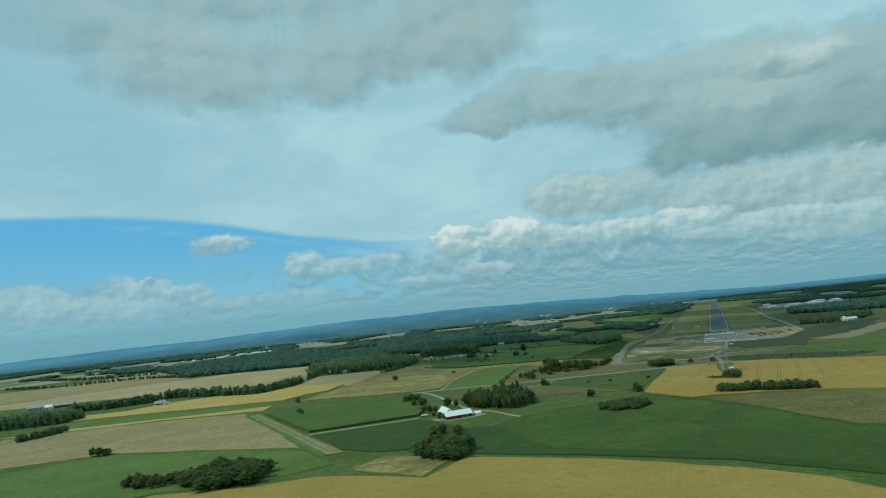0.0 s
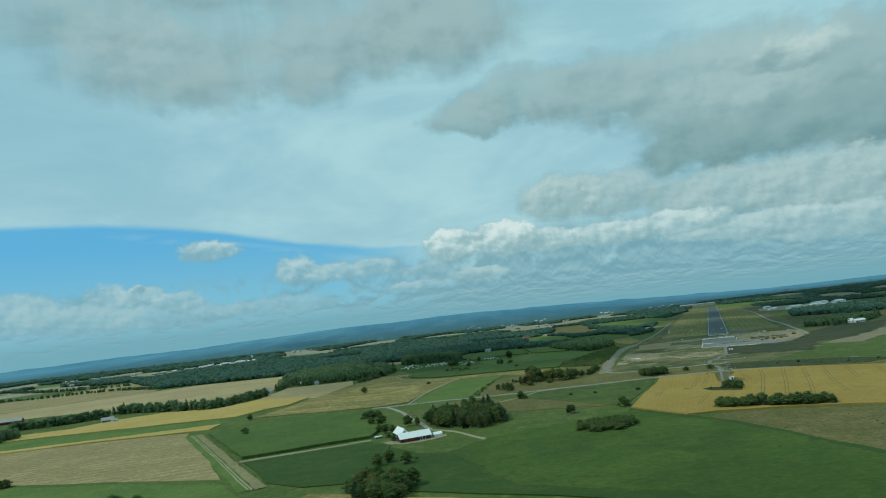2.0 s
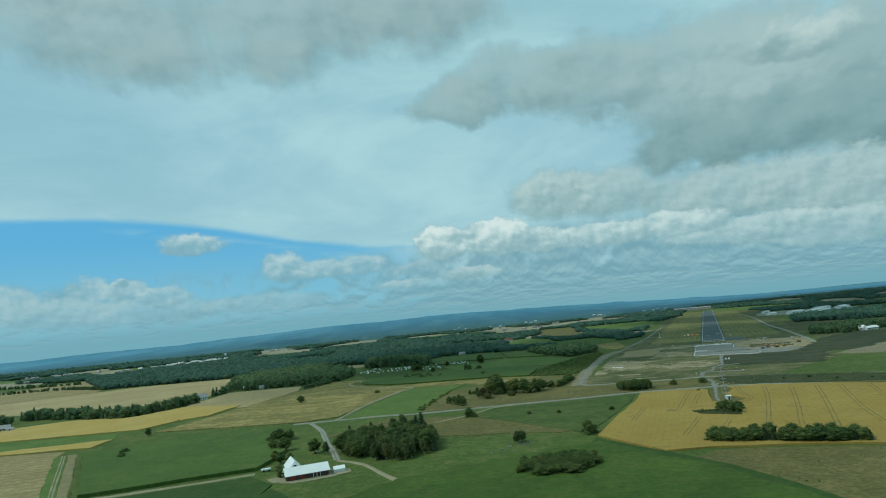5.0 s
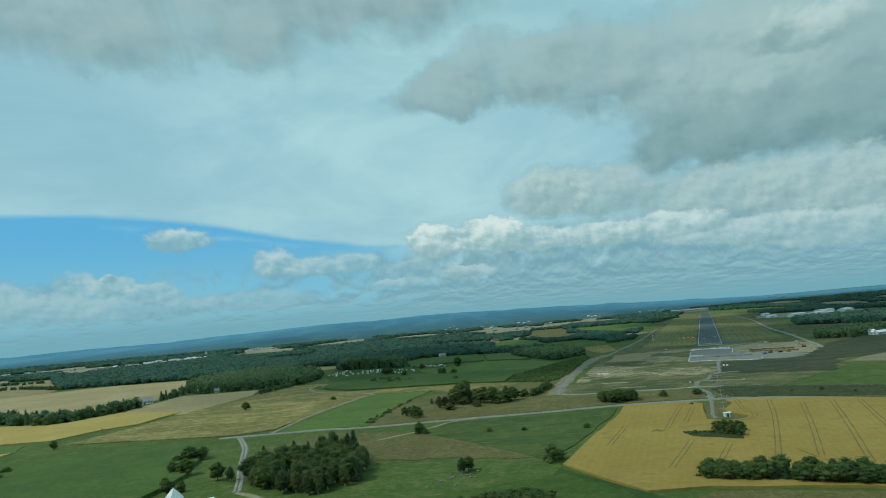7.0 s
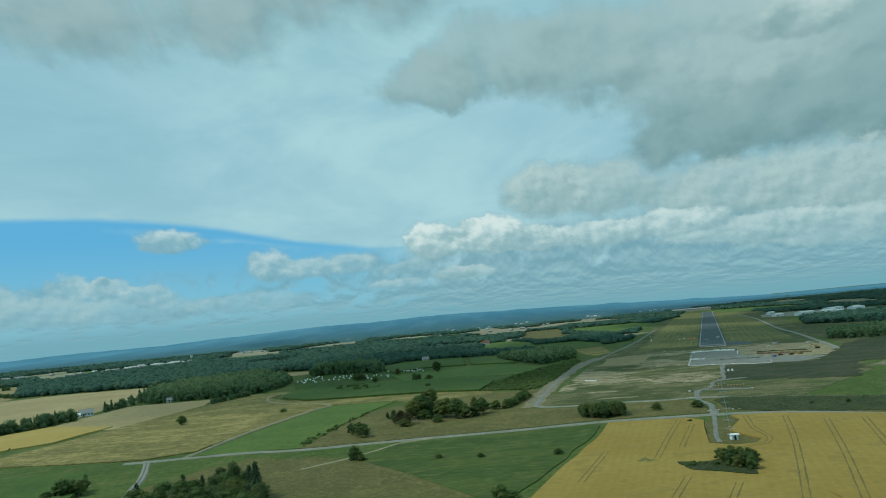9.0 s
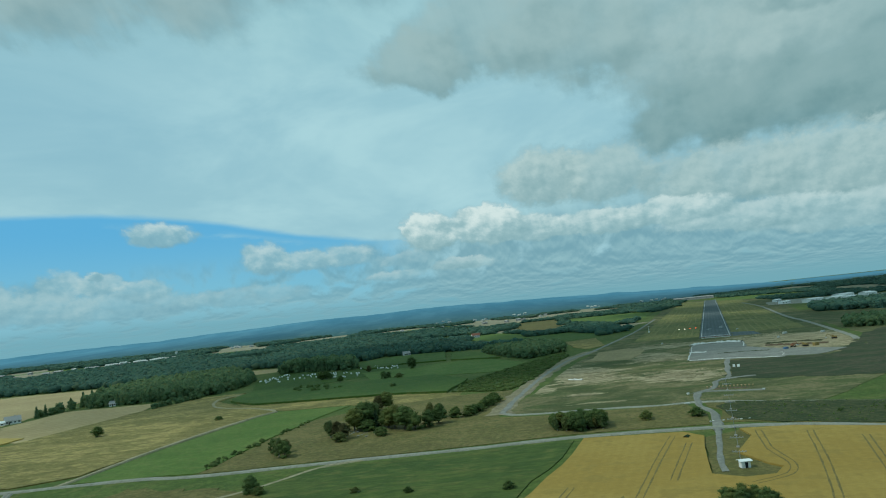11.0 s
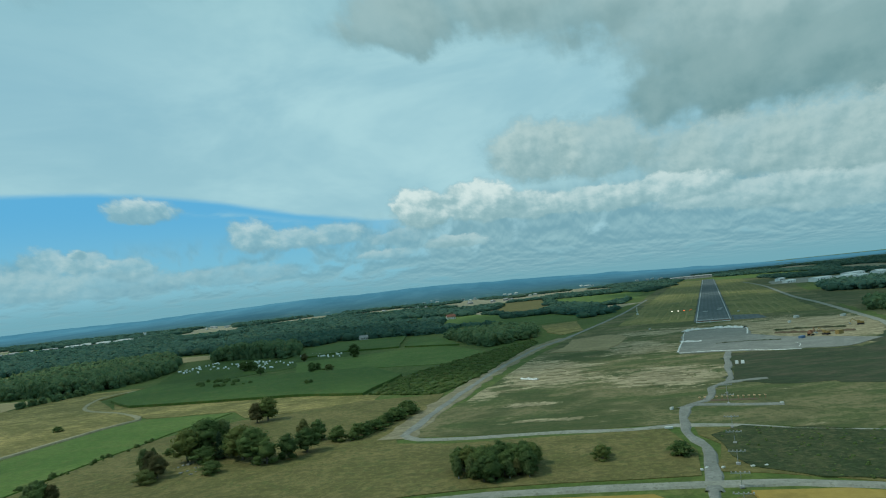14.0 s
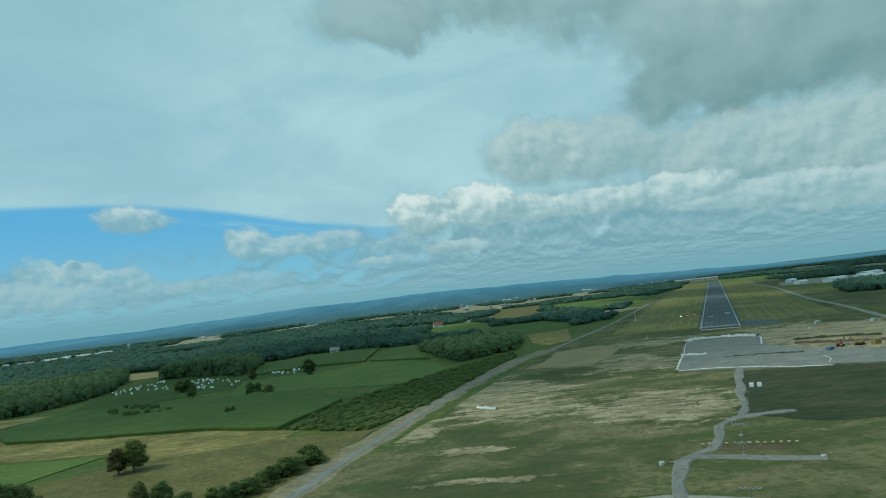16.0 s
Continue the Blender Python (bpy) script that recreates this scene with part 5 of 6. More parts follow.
part("hatch", box(bmesh.new(), -7.55, 0, 4.3, 0.12, 1.3, 1.6, 0, 0.02), DARK, wing, "dark open gable hatch")
shed = thing("tent", "small pale tent hall beside the barn", "tent", pose(16.2, 484.5, 0, 0, 0, 19))
part("cover", gabled(bmesh.new(), 5.2, 4.0, 1.5, 2.6), WHITE, shed)
for side in (-1, 1):
    part("roof", roof_slope(5.2, 4.0, 1.5, 2.6, side, 0.15, 0.08), PLASTIC, shed)
trailer = thing("trailer", "flat white farm trailer on the grass", "trailer", pose(-21, 501, 0, 0, 0, 20))
part("bed", box(bmesh.new(), 0, 0, 1.0, 4.6, 2.0, 0.8, 0, 0.08), WHITE, trailer)
for px in (-1.2, 1.2):
    part("wheel", rod(bmesh.new(), (px, -1.0, 0.45), (px, 1.0, 0.45), 0.45, 0.45, 12), RUBBER, trailer)

# light house of the approach line: white walls, dark door
hut = building("hut", 233.2, 573.5, 0, 2.6, 2.0, 2.2, 2.4, WHITE, WHITE, "small white lamp hut with a dark door", "hut", 0, False)
part("door", box(bmesh.new(), 0.1, -1.05, 1.0, 0.8, 0.1, 1.9, 0, 0.02), DARK, hut)

building("barn", -549, 925, 12, 26, 11, 3.5, 7, GREY, GREY, "long grey farm barn beyond the trees", "barn", 4)
building("barn", -518, 930, 14, 24, 10, 3.2, 6.5, RED, GREY, "long dull red barn with grey roof", "barn", 4)
building("farmhouse", -531, 917, 10, 9, 7, 3.2, 6, WHITE, WHITE, "white farmhouse with a pale roof", "house", 3, True, True)
building("farmhouse", -338, 805, 30, 12, 7, 2.8, 5.5, GREY, GREY, "grey farmhouse at the hedge", "house", 4, True, True)
building("shed", -329, 801, 30, 6, 4, 2.2, 3.4, WHITE, GREY, "small white shed beside the farmhouse", "shed", 1)
building("farmhouse", -200, 930, 35, 11, 7, 3, 6, WHITE, GREY, "white house with a pale grey roof", "house", 4, True, True)
building("shed", -205, 921, 35, 7, 4.5, 2.3, 3.6, WHITE, WHITE, "white shed with a white roof", "shed", 2)
building("farmhouse", -168, 998, 15, 8, 6, 2.8, 5, WHITE, WHITE, "small white house at the wood edge", "house", 3, True, True)
building("farmhouse", -149, 992, 10, 6, 5, 2.5, 4.5, WHITE, GREY, "small pale house at the wood edge", "house", 2, True, True)
building("shed", -56, 1071, 5, 7, 5, 2.6, 4.6, WHITE, GREY, "pale wooden shed beside the bales", "shed", 2)
building("shed", 10, 1328, 0, 11, 7, 3, 6, WHITE, TILE, "far white house with tile roof", "house", 3)
building("farmhouse", 205, 1560, 10, 14, 9, 4, 7.5, WHITE, TILE, "far white farmhouse with a tile roof", "house", 4, True, True)
building("shed", 100, 1265, 20, 9, 6, 3, 5.5, WHITE, GREY, "far pale house among trees", "house", 3)
for i, (x, y, turn, l, wd, e) in enumerate([(784, 1540, 25, 42, 18, 7), (800, 1500, 25, 36, 20, 8), (826, 1508, 25, 30, 14, 6), (760, 1590, 25, 24, 12, 5), (842, 1560, 25, 30, 14, 6), (796, 1690, 25, 18, 12, 6), (866, 1590, 25, 46, 20, 8), (892, 1560, 25, 34, 18, 7), (918, 1606, 25, 26, 14, 6)]):
    building("hangar", x, y, turn, l * 0.85, wd * 0.8, e * 0.8, e * 0.8 + 1.3, WHITE, WHITE, "white hangar at the far end of the airfield", "hangar", 5)
building("farmhouse", 574, 972, 15, 17, 6, 2.8, 4.6, WHITE, WHITE, "long white house before the dark wood", "house", 6, True, False)
building("shed", 565, 974, 105, 7, 4.5, 3.4, 6.0, WHITE, WHITE, "white gabled shed beside the long house", "shed", 1)
building("terminal", 958, 2560, -20, 120, 30, 7, 9, GREY, GREY, "long pale hall beyond the runway", "hall", 8)

rng = random.Random(77)
first = None
for cx, cy, n, sx, sy in [(-640, 2130, 15, 60, 70), (-560, 2210, 9, 60, 50), (-400, 1850, 7, 40, 30), (-720, 2020, 8, 70, 40), (-1010, 2110, 12, 120, 80), (-880, 1900, 8, 90, 50), (330, 2300, 4, 80, 60), (90, 2380, 4, 80, 60), (1250, 1780, 8, 90, 60), (1040, 1560, 5, 40, 60), (500, 2500, 3, 60, 40), (150, 3060, 3, 40, 220), (290, 2780, 3, 32, 180), (480, 3050, 3, 50, 220), (745, 3060, 4, 55, 200), (985, 3150, 5, 70, 220), (-500, 2600, 5, 50, 120), (-760, 2280, 8, 50, 60)]:
    for _ in range(n):
        x, y, turn = cx + rng.uniform(-sx, sx), cy + rng.uniform(-sy, sy), rng.uniform(0, 180)
        if first is None or rng.random() < 0.12:
            first = building("house", x, y, turn, rng.uniform(9, 17), rng.uniform(7, 9), rng.uniform(3, 4.5), 6.2, rng.choice([WHITE, DULLWHITE, GREY]), rng.choice([GREY, DULLWHITE, GREY, DULLWHITE]), "distant pale village house", "house", 4, True, False)
            first["group"] = "village houses"
        else:
            copy_thing(first, pose(x, y, 0, 0, 0, turn))
tower = thing("water_tower", "short white water tower above the village", "tower", pose(-598, 2300, 0))
part("shaft", rod(bmesh.new(), (0, 0, -1), (0, 0, 11), 1.7, 1.5, 16), WHITE, tower)
part("tank", rod(bmesh.new(), (0, 0, 11), (0, 0, 16), 3.2, 3.8, 20), WHITE, tower)

# ---- wrapped bales ----


def bale(x, y, turn):
    bm = bmesh.new()
    bmesh.ops.create_cone(bm, cap_ends=True, segments=16, radius1=0.68, radius2=0.68, depth=1.25, matrix=pose(0, 0, 0.66, 90, 0, 0))
    bmesh.ops.bevel(bm, geom=[e for e in bm.edges if e.calc_face_angle(0) > 1.0], offset=0.14, segments=2, affect="EDGES")
    ob = new("bale", mesh_of(bm, "bale", PLASTIC, True))
    ob.matrix_basis = pose(x, y, 0.18, 0, 0, turn)
    return tagged(ob, "round hay bale wrapped in white plastic", "bale", "bales on the mown field")


seed_bale = bale(-30, 1068, 20)
ZONE = [(-26, 1048), (-44, 1078), (-34, 1150), (-14, 1142), (38, 1094), (64, 1062), (66, 1020), (52, 1024), (20, 1056), (0, 1058)]
ZONE2 = [(56, 1098), (60, 1124), (92, 1134), (106, 1070), (90, 1072)]
for zone, count in ((ZONE, 88), (ZONE2, 20)):
    made = 0
    while made < count:
        x, y = rng.uniform(-45, 108), rng.uniform(1018, 1150)
        if inside(zone, x, y):
            copy_thing(seed_bale, pose(x, y, 0.18, 0, 0, rng.uniform(0, 180)))
            made += 1

# ---- approach lights ----


def light_pole(x, y, height, arm):
    root = thing("approach_light", "thin steel approach light mast with a cross arm", "light mast", pose(x, y, 0, 0, 0, -RW_TURN), "approach lights")
    part("mast", rod(bmesh.new(), (0, 0, -0.2), (0, 0, height), 0.11, 0.08, 6), STEEL, root)
    part("cross_arm", box(bmesh.new(), 0, 0, height, arm, 0.16, 0.16, 0, 0.02), STEEL, root)
    part("base", box(bmesh.new(), 0, 0, 0.15, 1.0, 1.0, 0.5, 0, 0.05), GREY, root)
    for i in range(5):
        lamp = part("lamp", box(bmesh.new(), (i - 2) * arm / 4.4, 0, height + 0.22, 0.34, 0.3, 0.3, 0, 0.04), GREY, root)
    return root


pole = light_pole(235.0, 580.5, 3.0, 4.0)
for d in (18.5, 36, 50, 68, 88, 107, 142, 162):
    copy_thing(pole, pose(235 + d * RW_U.x, 580.5 + d * RW_U.y, 0.25, 0, 0, -RW_TURN))


def barrel(i, x, y):
    root = thing("light_stand", "orange and white approach light stand", "light stand", pose(x, y, 0, 0, 0, -RW_TURN), "light bar before the runway")
    part("post", rod(bmesh.new(), (0, 0, -0.1), (0, 0, 1.0), 0.09, 0.09, 8), ORANGE, root)
    part("lamp", box(bmesh.new(), 0, 0, 1.1, 0.8, 0.5, 0.4, 0, 0.1), LAMPHEAD, root)
    return root


stand = barrel(0, 281.5, 724.6)
for i in range(1, 12):
    q = Vector((281.5, 724.6, 0.2)) + RW_V * (i * 1.75 + (2.2 if i > 1 else 0))
    copy_thing(stand, pose(q.x, q.y, 0.1, 0, 0, -RW_TURN))
field("light_bed", [(281, 722), (298, 715.2), (299, 717.6), (282, 725.4)], 0.2, RUST, "reddish gravel bed under the light bar", 0.3, 4)
for s in (-22, -14):
    fence = thing("barrier", "low white and red works barrier", "barrier", pose(*rw(s * 1.0 + 12, 0), 0, 0, 0, -RW_TURN))
    part("board", box(bmesh.new(), 0, 0, 0.7, 26, 0.15, 0.45, 0, 0.03), ORANGE if s == -14 else WHITE, fence)
    for i in range(6):
        part("foot", box(bmesh.new(), -12 + i * 4.8, 0, 0.25, 0.3, 0.6, 0.55, 0, 0.04), GREY, fence)

# raked hay beside the runway
HAY = land("raked hay", (0.2, 0.18, 0.066), (0.26, 0.222, 0.088), (0.15, 0.15, 0.055), 9, 1.0, grit=0.4)
raker = random.Random(41)
for d in [-23 - 6.8 * i for i in range(8)] + [24 + 7.2 * i for i in range(7)]:
    s = raker.uniform(22, 60)
    while s < 900:
        e = s + raker.uniform(60, 260)
        line = [rw(s + (e - s) * k / 5, d + raker.uniform(-0.5, 0.5)) for k in range(6)]
        tagged(new("windrow", mesh_of(ribbon(line, raker.uniform(0.4, 1.0), 0.34, 0.25, low=0.05), "windrow", HAY, turn=False)), "long low ridge of raked pale hay on mown grass", "hay", "hay rows beside the runway")
        s = e + raker.uniform(20, 170)

# slope indicator lamps beside the runway
for i, (x, y) in enumerate([(431.5, 1192.6), (437.5, 1191), (443.3, 1190), (449.3, 1188)]):
    papi = thing("indicator_lamp", "orange lamp box with a " + ("white" if i < 2 else "red") + " light", "lamp", pose(x, y, 0, 0, 0, -RW_TURN), "slope indicator")
    part("housing", box(bmesh.new(), 0, 0, 0.7, 1.6, 1.2, 0.5, 0, 0.06), ORANGE, papi)
    part("lens", box(bmesh.new(), 0, -0.63, 0.7, 1.3, 0.06, 0.36, 0, 0.01), LAMP_WHITE if i < 2 else LAMP_RED, papi)
    for px in (-0.6, 0.6):
        part("leg", rod(bmesh.new(), (px, 0, -0.1), (px, 0, 0.5), 0.05, 0.05, 6), STEEL, papi)
wind = thing("wind_mast", "white lattice mast on the airfield grass", "mast", pose(399, 1206, 0))
part("mast", rod(bmesh.new(), (0, 0, -0.2), (0, 0, 8), 0.25, 0.12, 8), WHITE, wind)
part("base", box(bmesh.new(), 0, 0, 0.6, 2.0, 2.0, 1.4, 0, 0.08), WHITE, wind)
part("arm", box(bmesh.new(), 0, 0, 7.2, 2.4, 0.12, 0.12, 0, 0.02), WHITE, wind)

# runway end marks
for s, d in ((118, -6), (132, 7), (150, 8)):
    field("runway_mark", [rw(s, d - 2.2), rw(s + 5, d - 2.2), rw(s + 5, d + 2.2), rw(s, d + 2.2)], 0.46, MARK, "worn pale patch of runway marking", 0, 50)
for s in (12, 16):
    field("runway_mark", [rw(s, -12.5), rw(s + 1.2, -12.5), rw(s + 1.2, 12.5), rw(s, 12.5)], 0.46, MARK, "worn white cross line on the runway", 0, 50)
field("taxiway", [rw(-2, 15.5), rw(-2, 40), rw(38, 36), rw(52, 15.5)], 0.2, ASPHALT, "dark asphalt turning pad beside the runway", 0.5, 8)

# ---- works area ----


def heap(name, points, width, height, mat, label, seed):
    """A ridge of tipped material, lumpy along its length."""
    rng = random.Random(seed)
    line = smooth_line(points, 1.6)
    bm = bmesh.new()
    rows = []
    for i, q in enumerate(line):
        ahead = (line[min(i + 1, len(line) - 1)] - line[max(i - 1, 0)]).normalized()
        side = Vector((ahead.y, -ahead.x, 0))
        h = height * rng.uniform(0.45, 1.25)
        wd = width * rng.uniform(0.6, 1.3)
        rows.append([bm.verts.new(q + side * wd * k + Vector((0, 0, h * z - 0.02))) for k, z in ((-0.5, 0), (-0.22, 0.8), (0.05, 1.0), (0.28, 0.7), (0.5, 0))])
    for a, b in zip(rows, rows[1:]):
        for i in range(4):
            bm.faces.new((a[i], a[i + 1], b[i + 1], b[i]))
    ob = new(name, mesh_of(bm, name, mat, False, False))
    ob.location.z = 0.25
    return tagged(ob, label, "heap")


heap("lime_mound", [(363.2, 968), (372, 978), (384, 976), (396, 969), (403, 958)], 4.6, 1.3, CHALK, "long white ridge of tipped lime along stones", 1)
heap("lime_mound", [(406, 966), (400, 948), (391, 928), (386, 917)], 1.1, 0.4, CHALK, "thin white edge of tipped lime", 2)
heap("lime_mound", [(363, 966), (352, 938), (342, 910)], 0.6, 0.3, CHALK, "thin white edge of tipped lime", 3)
heap("lime_mound", [(341, 911), (345, 906), (351, 903)], 3.2, 0.9, CHALK, "small white lime heap on the stones", 4)
heap("lime_mound", [(341, 909), (331, 885), (321, 860)], 1.2, 0.5, CHALK, "white lime edge of the stone bed", 5)
heap("lime_mound", [(321, 857), (333, 853.5), (348, 844), (360, 832), (372, 825)], 1.2, 0.35, CHALK, "white lime edge of the stone bed", 6)
heap("lime_mound", [(383, 852), (381, 843), (375, 833)], 0.7, 0.3, CHALK, "pale curved kerb of lime", 7)
heap("soil_mound", [(352, 884), (368, 880), (384, 870)], 2.5, 0.5, SOIL, "low dark heap of soil on the stones", 8)
heap("debris_mound", [(229, 823), (232, 819), (236, 814)], 2.0, 0.9, CHALK, "pale heap of broken slabs", 9)
heap("soil_mound", [(398, 905), (415, 892), (432, 878)], 5.0, 1.0, RUST, "brown heap of dug soil and scrap", 10)
heap("soil_mound", [(405, 920), (425, 915), (440, 900)], 5.0, 0.8, SOIL, "dark heap of dug soil", 11)


def container(x, y, turn, mat, label, l=5.0, wd=2.3, h=2.3):
    root = thing("container", label, "container", pose(x, y, 0, 0, 0, turn))
    part("body", box(bmesh.new(), 0, 0, h / 2 + 0.1, l, wd, h, 0, 0.06), mat, root)
    for i in range(max(2, int(l))):
        part("rib", box(bmesh.new(), -l / 2 + (i + 0.5) * l / max(2, int(l)), -wd / 2 - 0.03, h / 2 + 0.1, 0.12, 0.08, h * 0.9, 0, 0.01), mat, root)
    part("door", box(bmesh.new(), l / 2 + 0.03, 0, h / 2 + 0.1, 0.06, wd * 0.86, h * 0.86, 0, 0.01), mat, root)
    return root


def digger(x, y, turn, mat, label):
    """A tracked excavator with boom and bucket."""
    root = thing("excavator", label, "excavator", pose(x, y, 0, 0, 0, turn))
    for py in (-1.1, 1.1):
        part("track", box(bmesh.new(), 0, py, 0.5, 4.0, 0.6, 0.9, 0, 0.25), RUBBER, root)
    part("cab", box(bmesh.new(), 0.9, 0.5, 2.1, 1.5, 1.2, 1.8, 0, 0.12), mat, root)
    part("engine", box(bmesh.new(), -0.9, 0, 1.7, 2.2, 2.2, 1.1, 0, 0.15), mat, root)
    part("boom", rod(bmesh.new(), (1.2, -0.4, 1.6), (4.2, -0.4, 4.0), 0.3, 0.22, 6), mat, root)
    arm = part("arm", rod(bmesh.new(), (4.2, -0.4, 4.0), (5.8, -0.4, 1.6), 0.22, 0.16, 6), mat, root)
    part("bucket", box(bmesh.new(), 5.8, -0.4, 1.0, 0.9, 1.1, 0.9, 20, 0.15), STEEL, arm)
    return root


container(327.6, 799.4, 68, WHITE, "white equipment box standing on the dirt", 1.7, 1.4, 1.4)
container(330.0, 798.4, 68, WHITE, "white equipment box standing on the dirt", 1.7, 1.4, 1.4)
container(394.3, 866.4, 30, BLUE, "blue steel container at the works", 4.0, 1.8, 1.6)
digger(404.6, 876, 40, ORANGE, "orange excavator among the heaps")
digger(412, 873, 120, YELLOW, "yellow excavator among the heaps")
container(418, 870, 20, YELLOW, "yellow machine box at the works", 4)
digger(452, 905, 150, YELLOW, "yellow excavator beside the dirt road")
container(457.2, 992, 25, DULLWHITE, "white container on the airfield", 4.5, 1.8, 1.7)
container(478.3, 967.6, 25, DULLWHITE, "white container beside the airfield road", 4, 1.8, 1.6)
container(436, 961, 40, DULLWHITE, "white cabin beside the works", 2.5, 1.5, 1.3)
container(464, 1107, 20, DULLWHITE, "small white box beside the runway", 2, 1.2, 1.0)
container(355, 1021, 20, DULLWHITE, "small white box on the grass", 1.4, 1.0, 1.0)
container(267.6, 713.6, 20, DULLWHITE, "white switch box beside the access road", 1.1, 0.9, 0.9)
container(257.6, 687.2, -10, DULLWHITE, "white flat trailer at the bend", 2.3, 1.0, 0.6)
container(301.3, 705.1, 10, DULLWHITE, "small white box at the spur", 1.0, 0.8, 0.6)
for x, y in ((250.5, 642.5), (252.0, 643.5), (255.6, 642.5), (262.0, 641.0), (265, 640.5)):
    container(x, y, rng.uniform(0, 90), DULLWHITE, "small white concrete block by the road", 0.9, 0.6, 0.4)

# hole in the wheat and a stone heap
field("bare_spot", [(188.5, 551), (193.5, 557), (193, 553), (196, 549.5), (191, 548.5)], 0.84, ROUGH, "weedy bare spot in the wheat", 0.4, 3)
heap("stone_mound", [(231.5, 617), (234, 620)], 3.0, 1.4, SOIL, "stone heap with weeds in the wheat", 12)
field("weed_strip", [(200.5, 544), (206, 541), (214, 542), (222, 534), (217, 519), (209, 526), (201.3, 532)], 1.0, SCRUB, "dark weedy strip beside the thicket", 0.8, 3)
belt("dark low hedge in the wheat", [(202, 539), (208, 536), (213, 533)], 1.6, 0.0, 1.6, 2.6, 50, 1.5, SHRUB)

# wheel tracks through the wheat
GROOVE = land("trodden wheat", (0.165, 0.125, 0.045), (0.2, 0.155, 0.058), (0.14, 0.115, 0.042), 12, 1.0)


def tramline(points, gap=1.9, width=0.45):
    for side in (-1, 1):
        line = smooth_line(points, 6.0)
        shifted = []
        for i, q in enumerate(line):
            ahead = (line[min(i + 1, len(line) - 1)] - line[max(i - 1, 0)]).normalized()
            shifted.append((q.x + ahead.y * side * gap / 2, q.y - ahead.x * side * gap / 2))
        road("wheel_track", shifted, width, 0.82, GROOVE, "trodden wheel track through the wheat", 0.12)


for points in ([(271, 608), (251, 561.8), (218, 493), (205, 468)], [(281.5, 594), (254, 535), (227, 480)], [(295, 590), (268, 532), (236, 466)], [(306, 584), (274, 512), (258, 470)],
               [(257, 616), (248.3, 589), (246, 572), (240, 561), (228, 556)], [(230, 609), (216, 579), (210, 566)], [(228.7, 622), (214.2, 591.8), (196, 552)], [(197, 524), (174, 482)], [(208, 512), (195, 489)], [(182, 570), (164, 530)], [(320, 578), (292, 515)], [(336, 570), (300, 490)]):
    tramline(points)
# dry streaks on the airfield
rng = random.Random(9)
for _ in range(64):
    cx, cy, sx, sy = rng.choice(((292, 790, 24, 30), (248, 830, 26, 46), (310, 880, 22, 40)))
    q = (rng.gauss(cx, sx * 0.6), rng.gauss(cy, sy * 0.6))
    l, wd, a = rng.uniform(4, 16), rng.uniform(0.8, 3.2), radians(rng.uniform(-34, -8))
    ring = [(q[0] + math.cos(a) * px - math.sin(a) * py, q[1] + math.sin(a) * px + math.cos(a) * py) for px, py in ((-l / 2, -wd * 0.3), (-l * 0.2, -wd / 2), (l * 0.3, -wd * 0.4), (l / 2, 0.1 * wd), (l * 0.2, wd / 2), (-l * 0.3, wd * 0.35))]
    if inside([(180, 735), (195, 760), (310, 1010), (400, 980), (330, 800), (275, 700)], *q):
        field("dry_grass", ring, 0.14 + rng.uniform(0, 0.08), STRAW, "streak of flattened dry grass on the airfield", 0.7, 1.2)

# ---- scrub and weeds ----


def scatter(label, zone, count, low, high, seed, mat, name="scrub", slim=0.5, broad=0.85):
    rng = random.Random(seed)
    xs, ys = [p[0] for p in zone], [p[1] for p in zone]
    spots = []
    while len(spots) < count:
        x, y = rng.uniform(min(xs), max(xs)), rng.uniform(min(ys), max(ys))
        if inside(zone, x, y):
            h = rng.uniform(low, high)
            spots.append((x, y, h, h * rng.uniform(slim, broad), rng.choice(LUMPS[0])))
    return gather(name, label, "scrub", spots, mat)


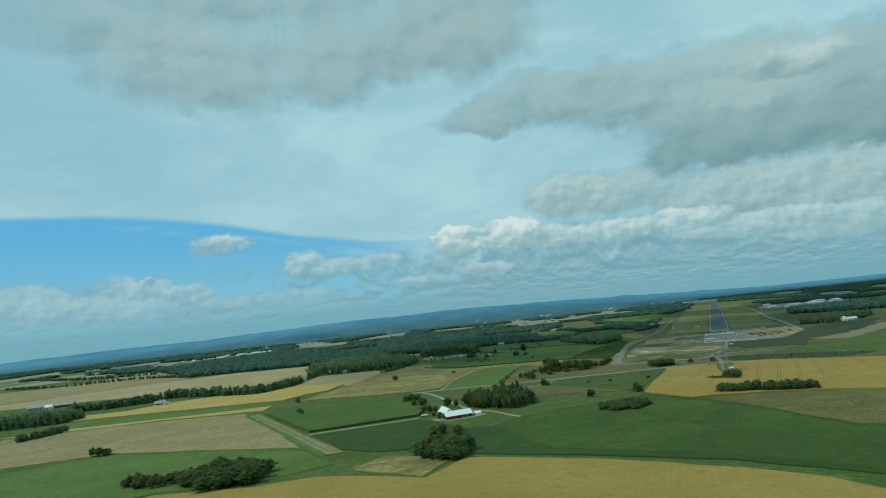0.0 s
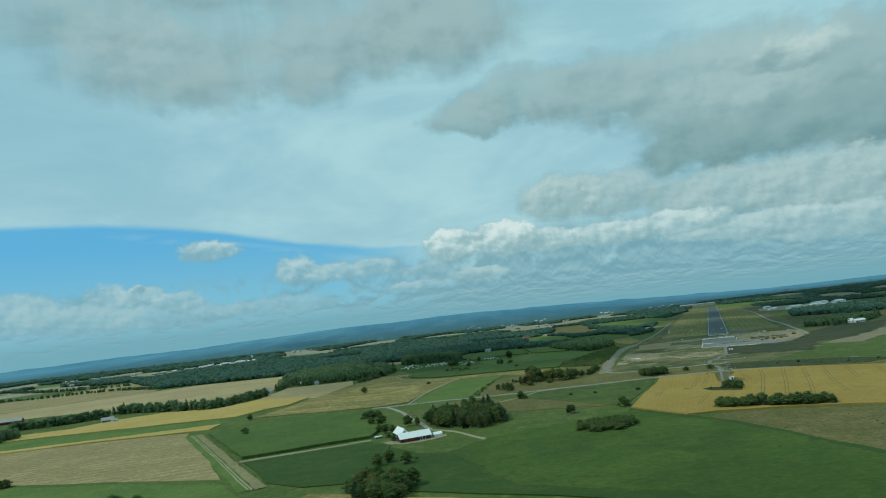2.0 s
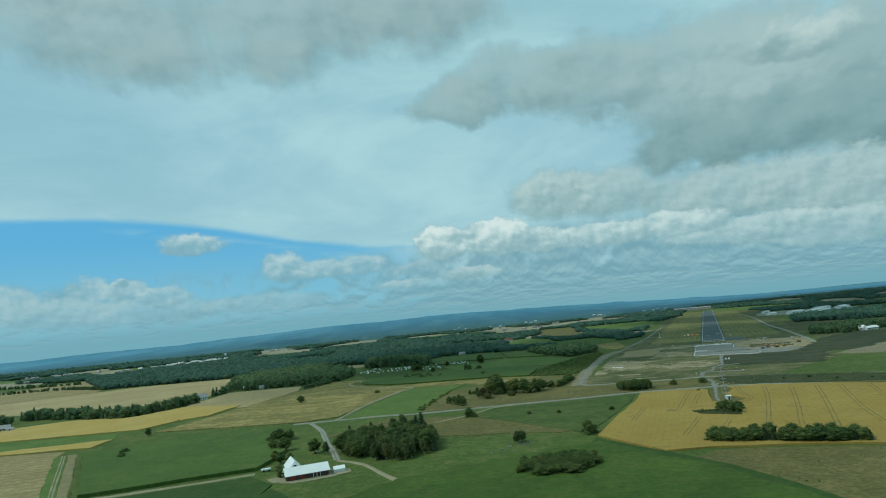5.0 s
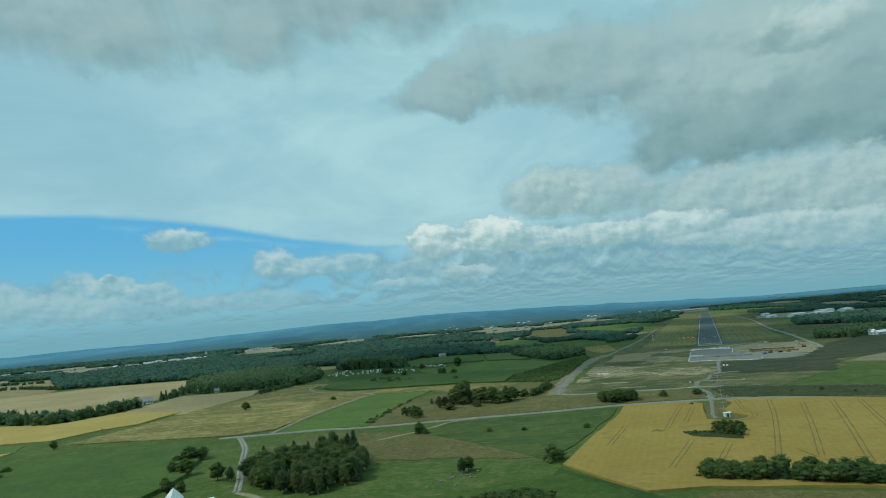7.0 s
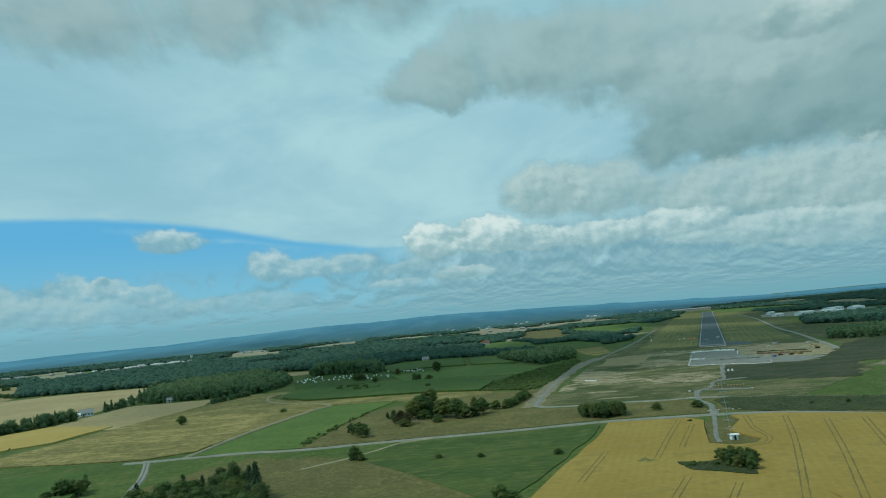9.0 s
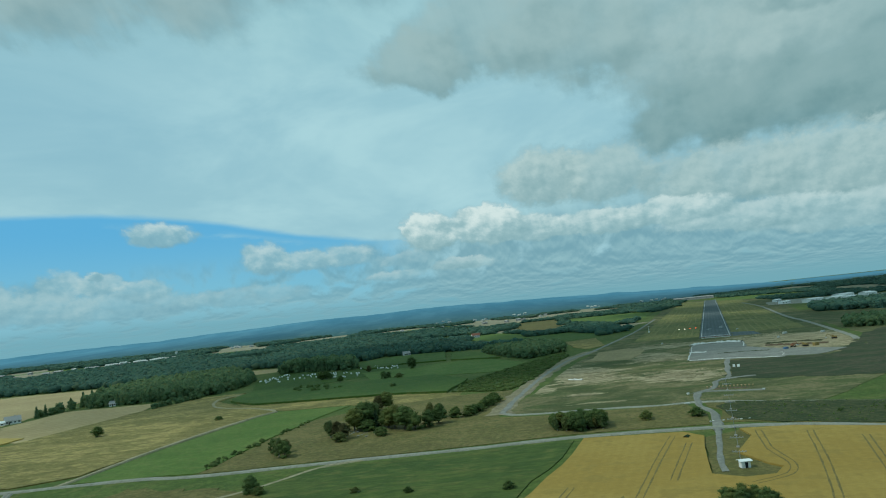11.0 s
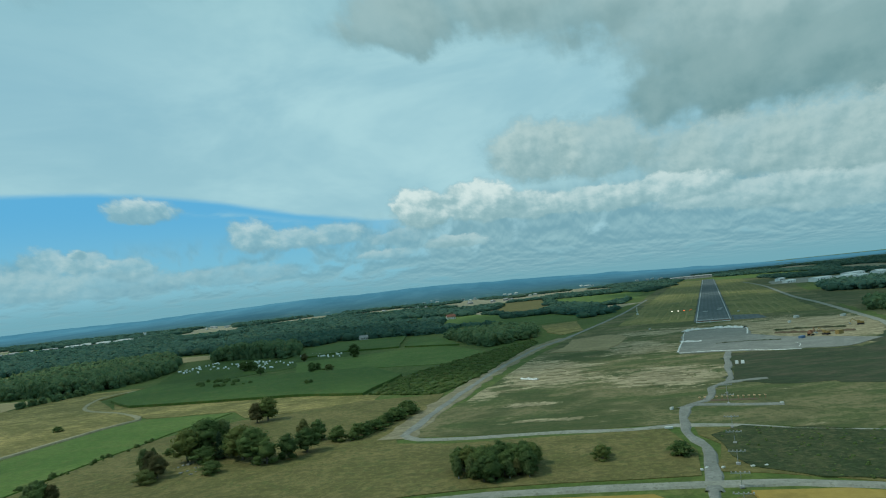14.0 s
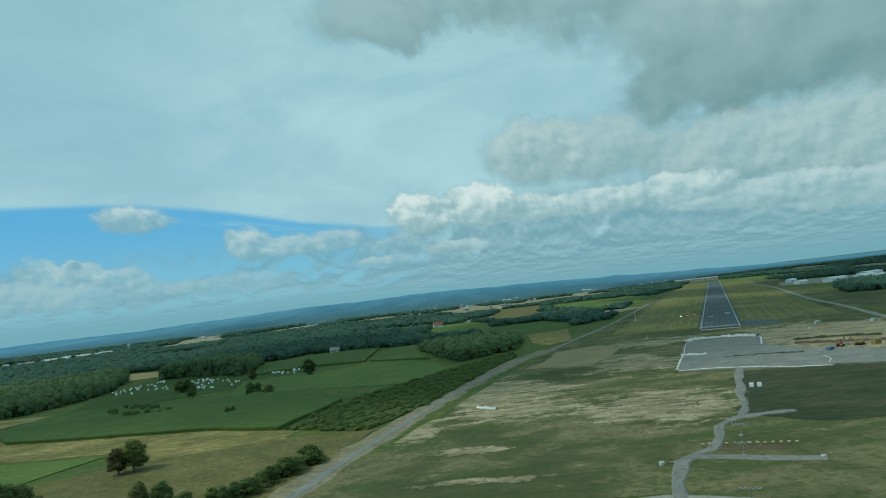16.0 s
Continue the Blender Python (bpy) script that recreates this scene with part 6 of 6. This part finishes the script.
scatter("dense green scrub beside the perimeter road", [(152, 826), (166, 878), (190, 924), (228, 983), (262, 1030), (262, 1003), (231, 914), (210, 851), (188, 803), (170, 813)], 1300, 0.7, 1.7, 61, YOUNG, slim=1.0, broad=1.6)
scatter("rank weeds and low bushes between the roads", [(265, 673), (277, 681), (343, 634), (370, 594), (343, 584), (272, 628)], 420, 0.3, 0.8, 62, SHRUB)
scatter("scattered tall weeds on the pasture", [(165, 445), (178, 451), (205, 442), (250, 425), (330, 370), (300, 300), (195, 335), (178, 396)], 110, 0.25, 0.7, 63, SHRUB)
scatter("weeds beside the dirt road", [(300, 760), (318, 800), (322, 842), (312, 842), (296, 780)], 26, 0.2, 0.5, 64, SHRUB)
scatter("low bushes along the ditch", [(48, 650), (52, 665), (74, 764), (70, 764), (44, 660)], 60, 0.5, 1.8, 65, SHRUB)
scatter("low bushes in the maize field", [(20, 945), (60, 905), (75, 915), (35, 960)], 14, 2.5, 4.0, 66, SHRUB)
for x, y, h in ((108, 890, 3.6), (110, 893, 3.2), (97, 964, 4.0), (26, 958, 3.4), (-52, 1066, 5.0), (-61, 1073, 6.0), (-57, 1062, 4.0), (117, 1052, 7.0), (33, 1029, 6.5), (40, 1026, 6.0)):
    plant("thicket", x, y, h)
scatter("low weeds along the field track", [(-171, 612), (-108, 486), (-77, 424), (-75, 424), (-106, 486), (-169, 612)], 60, 0.2, 0.5, 67, SHRUB)
stones = random.Random(12)
for cx, cy, n in ((101, 503, 14), (92, 492, 9), (104, 706, 8), (112, 698, 8)):
    for _ in range(n):
        bm = bmesh.new()
        blob(bm, (0, 0, 0), 0.5, 0.3, stones.uniform(0, 50), 1, 0.5)
        ob = new("stone", mesh_of(bm, "stone", CRUSHED))
        k = stones.uniform(0.5, 1.6)
        ob.matrix_basis = Matrix.LocRotScale((cx + stones.uniform(-6, 6), cy + stones.uniform(-5, 5), 0.2), Euler((0, 0, stones.uniform(0, 6))), (k, k, k))
        tagged(ob, "pale grey field stone in the grass", "stone", "field stones")
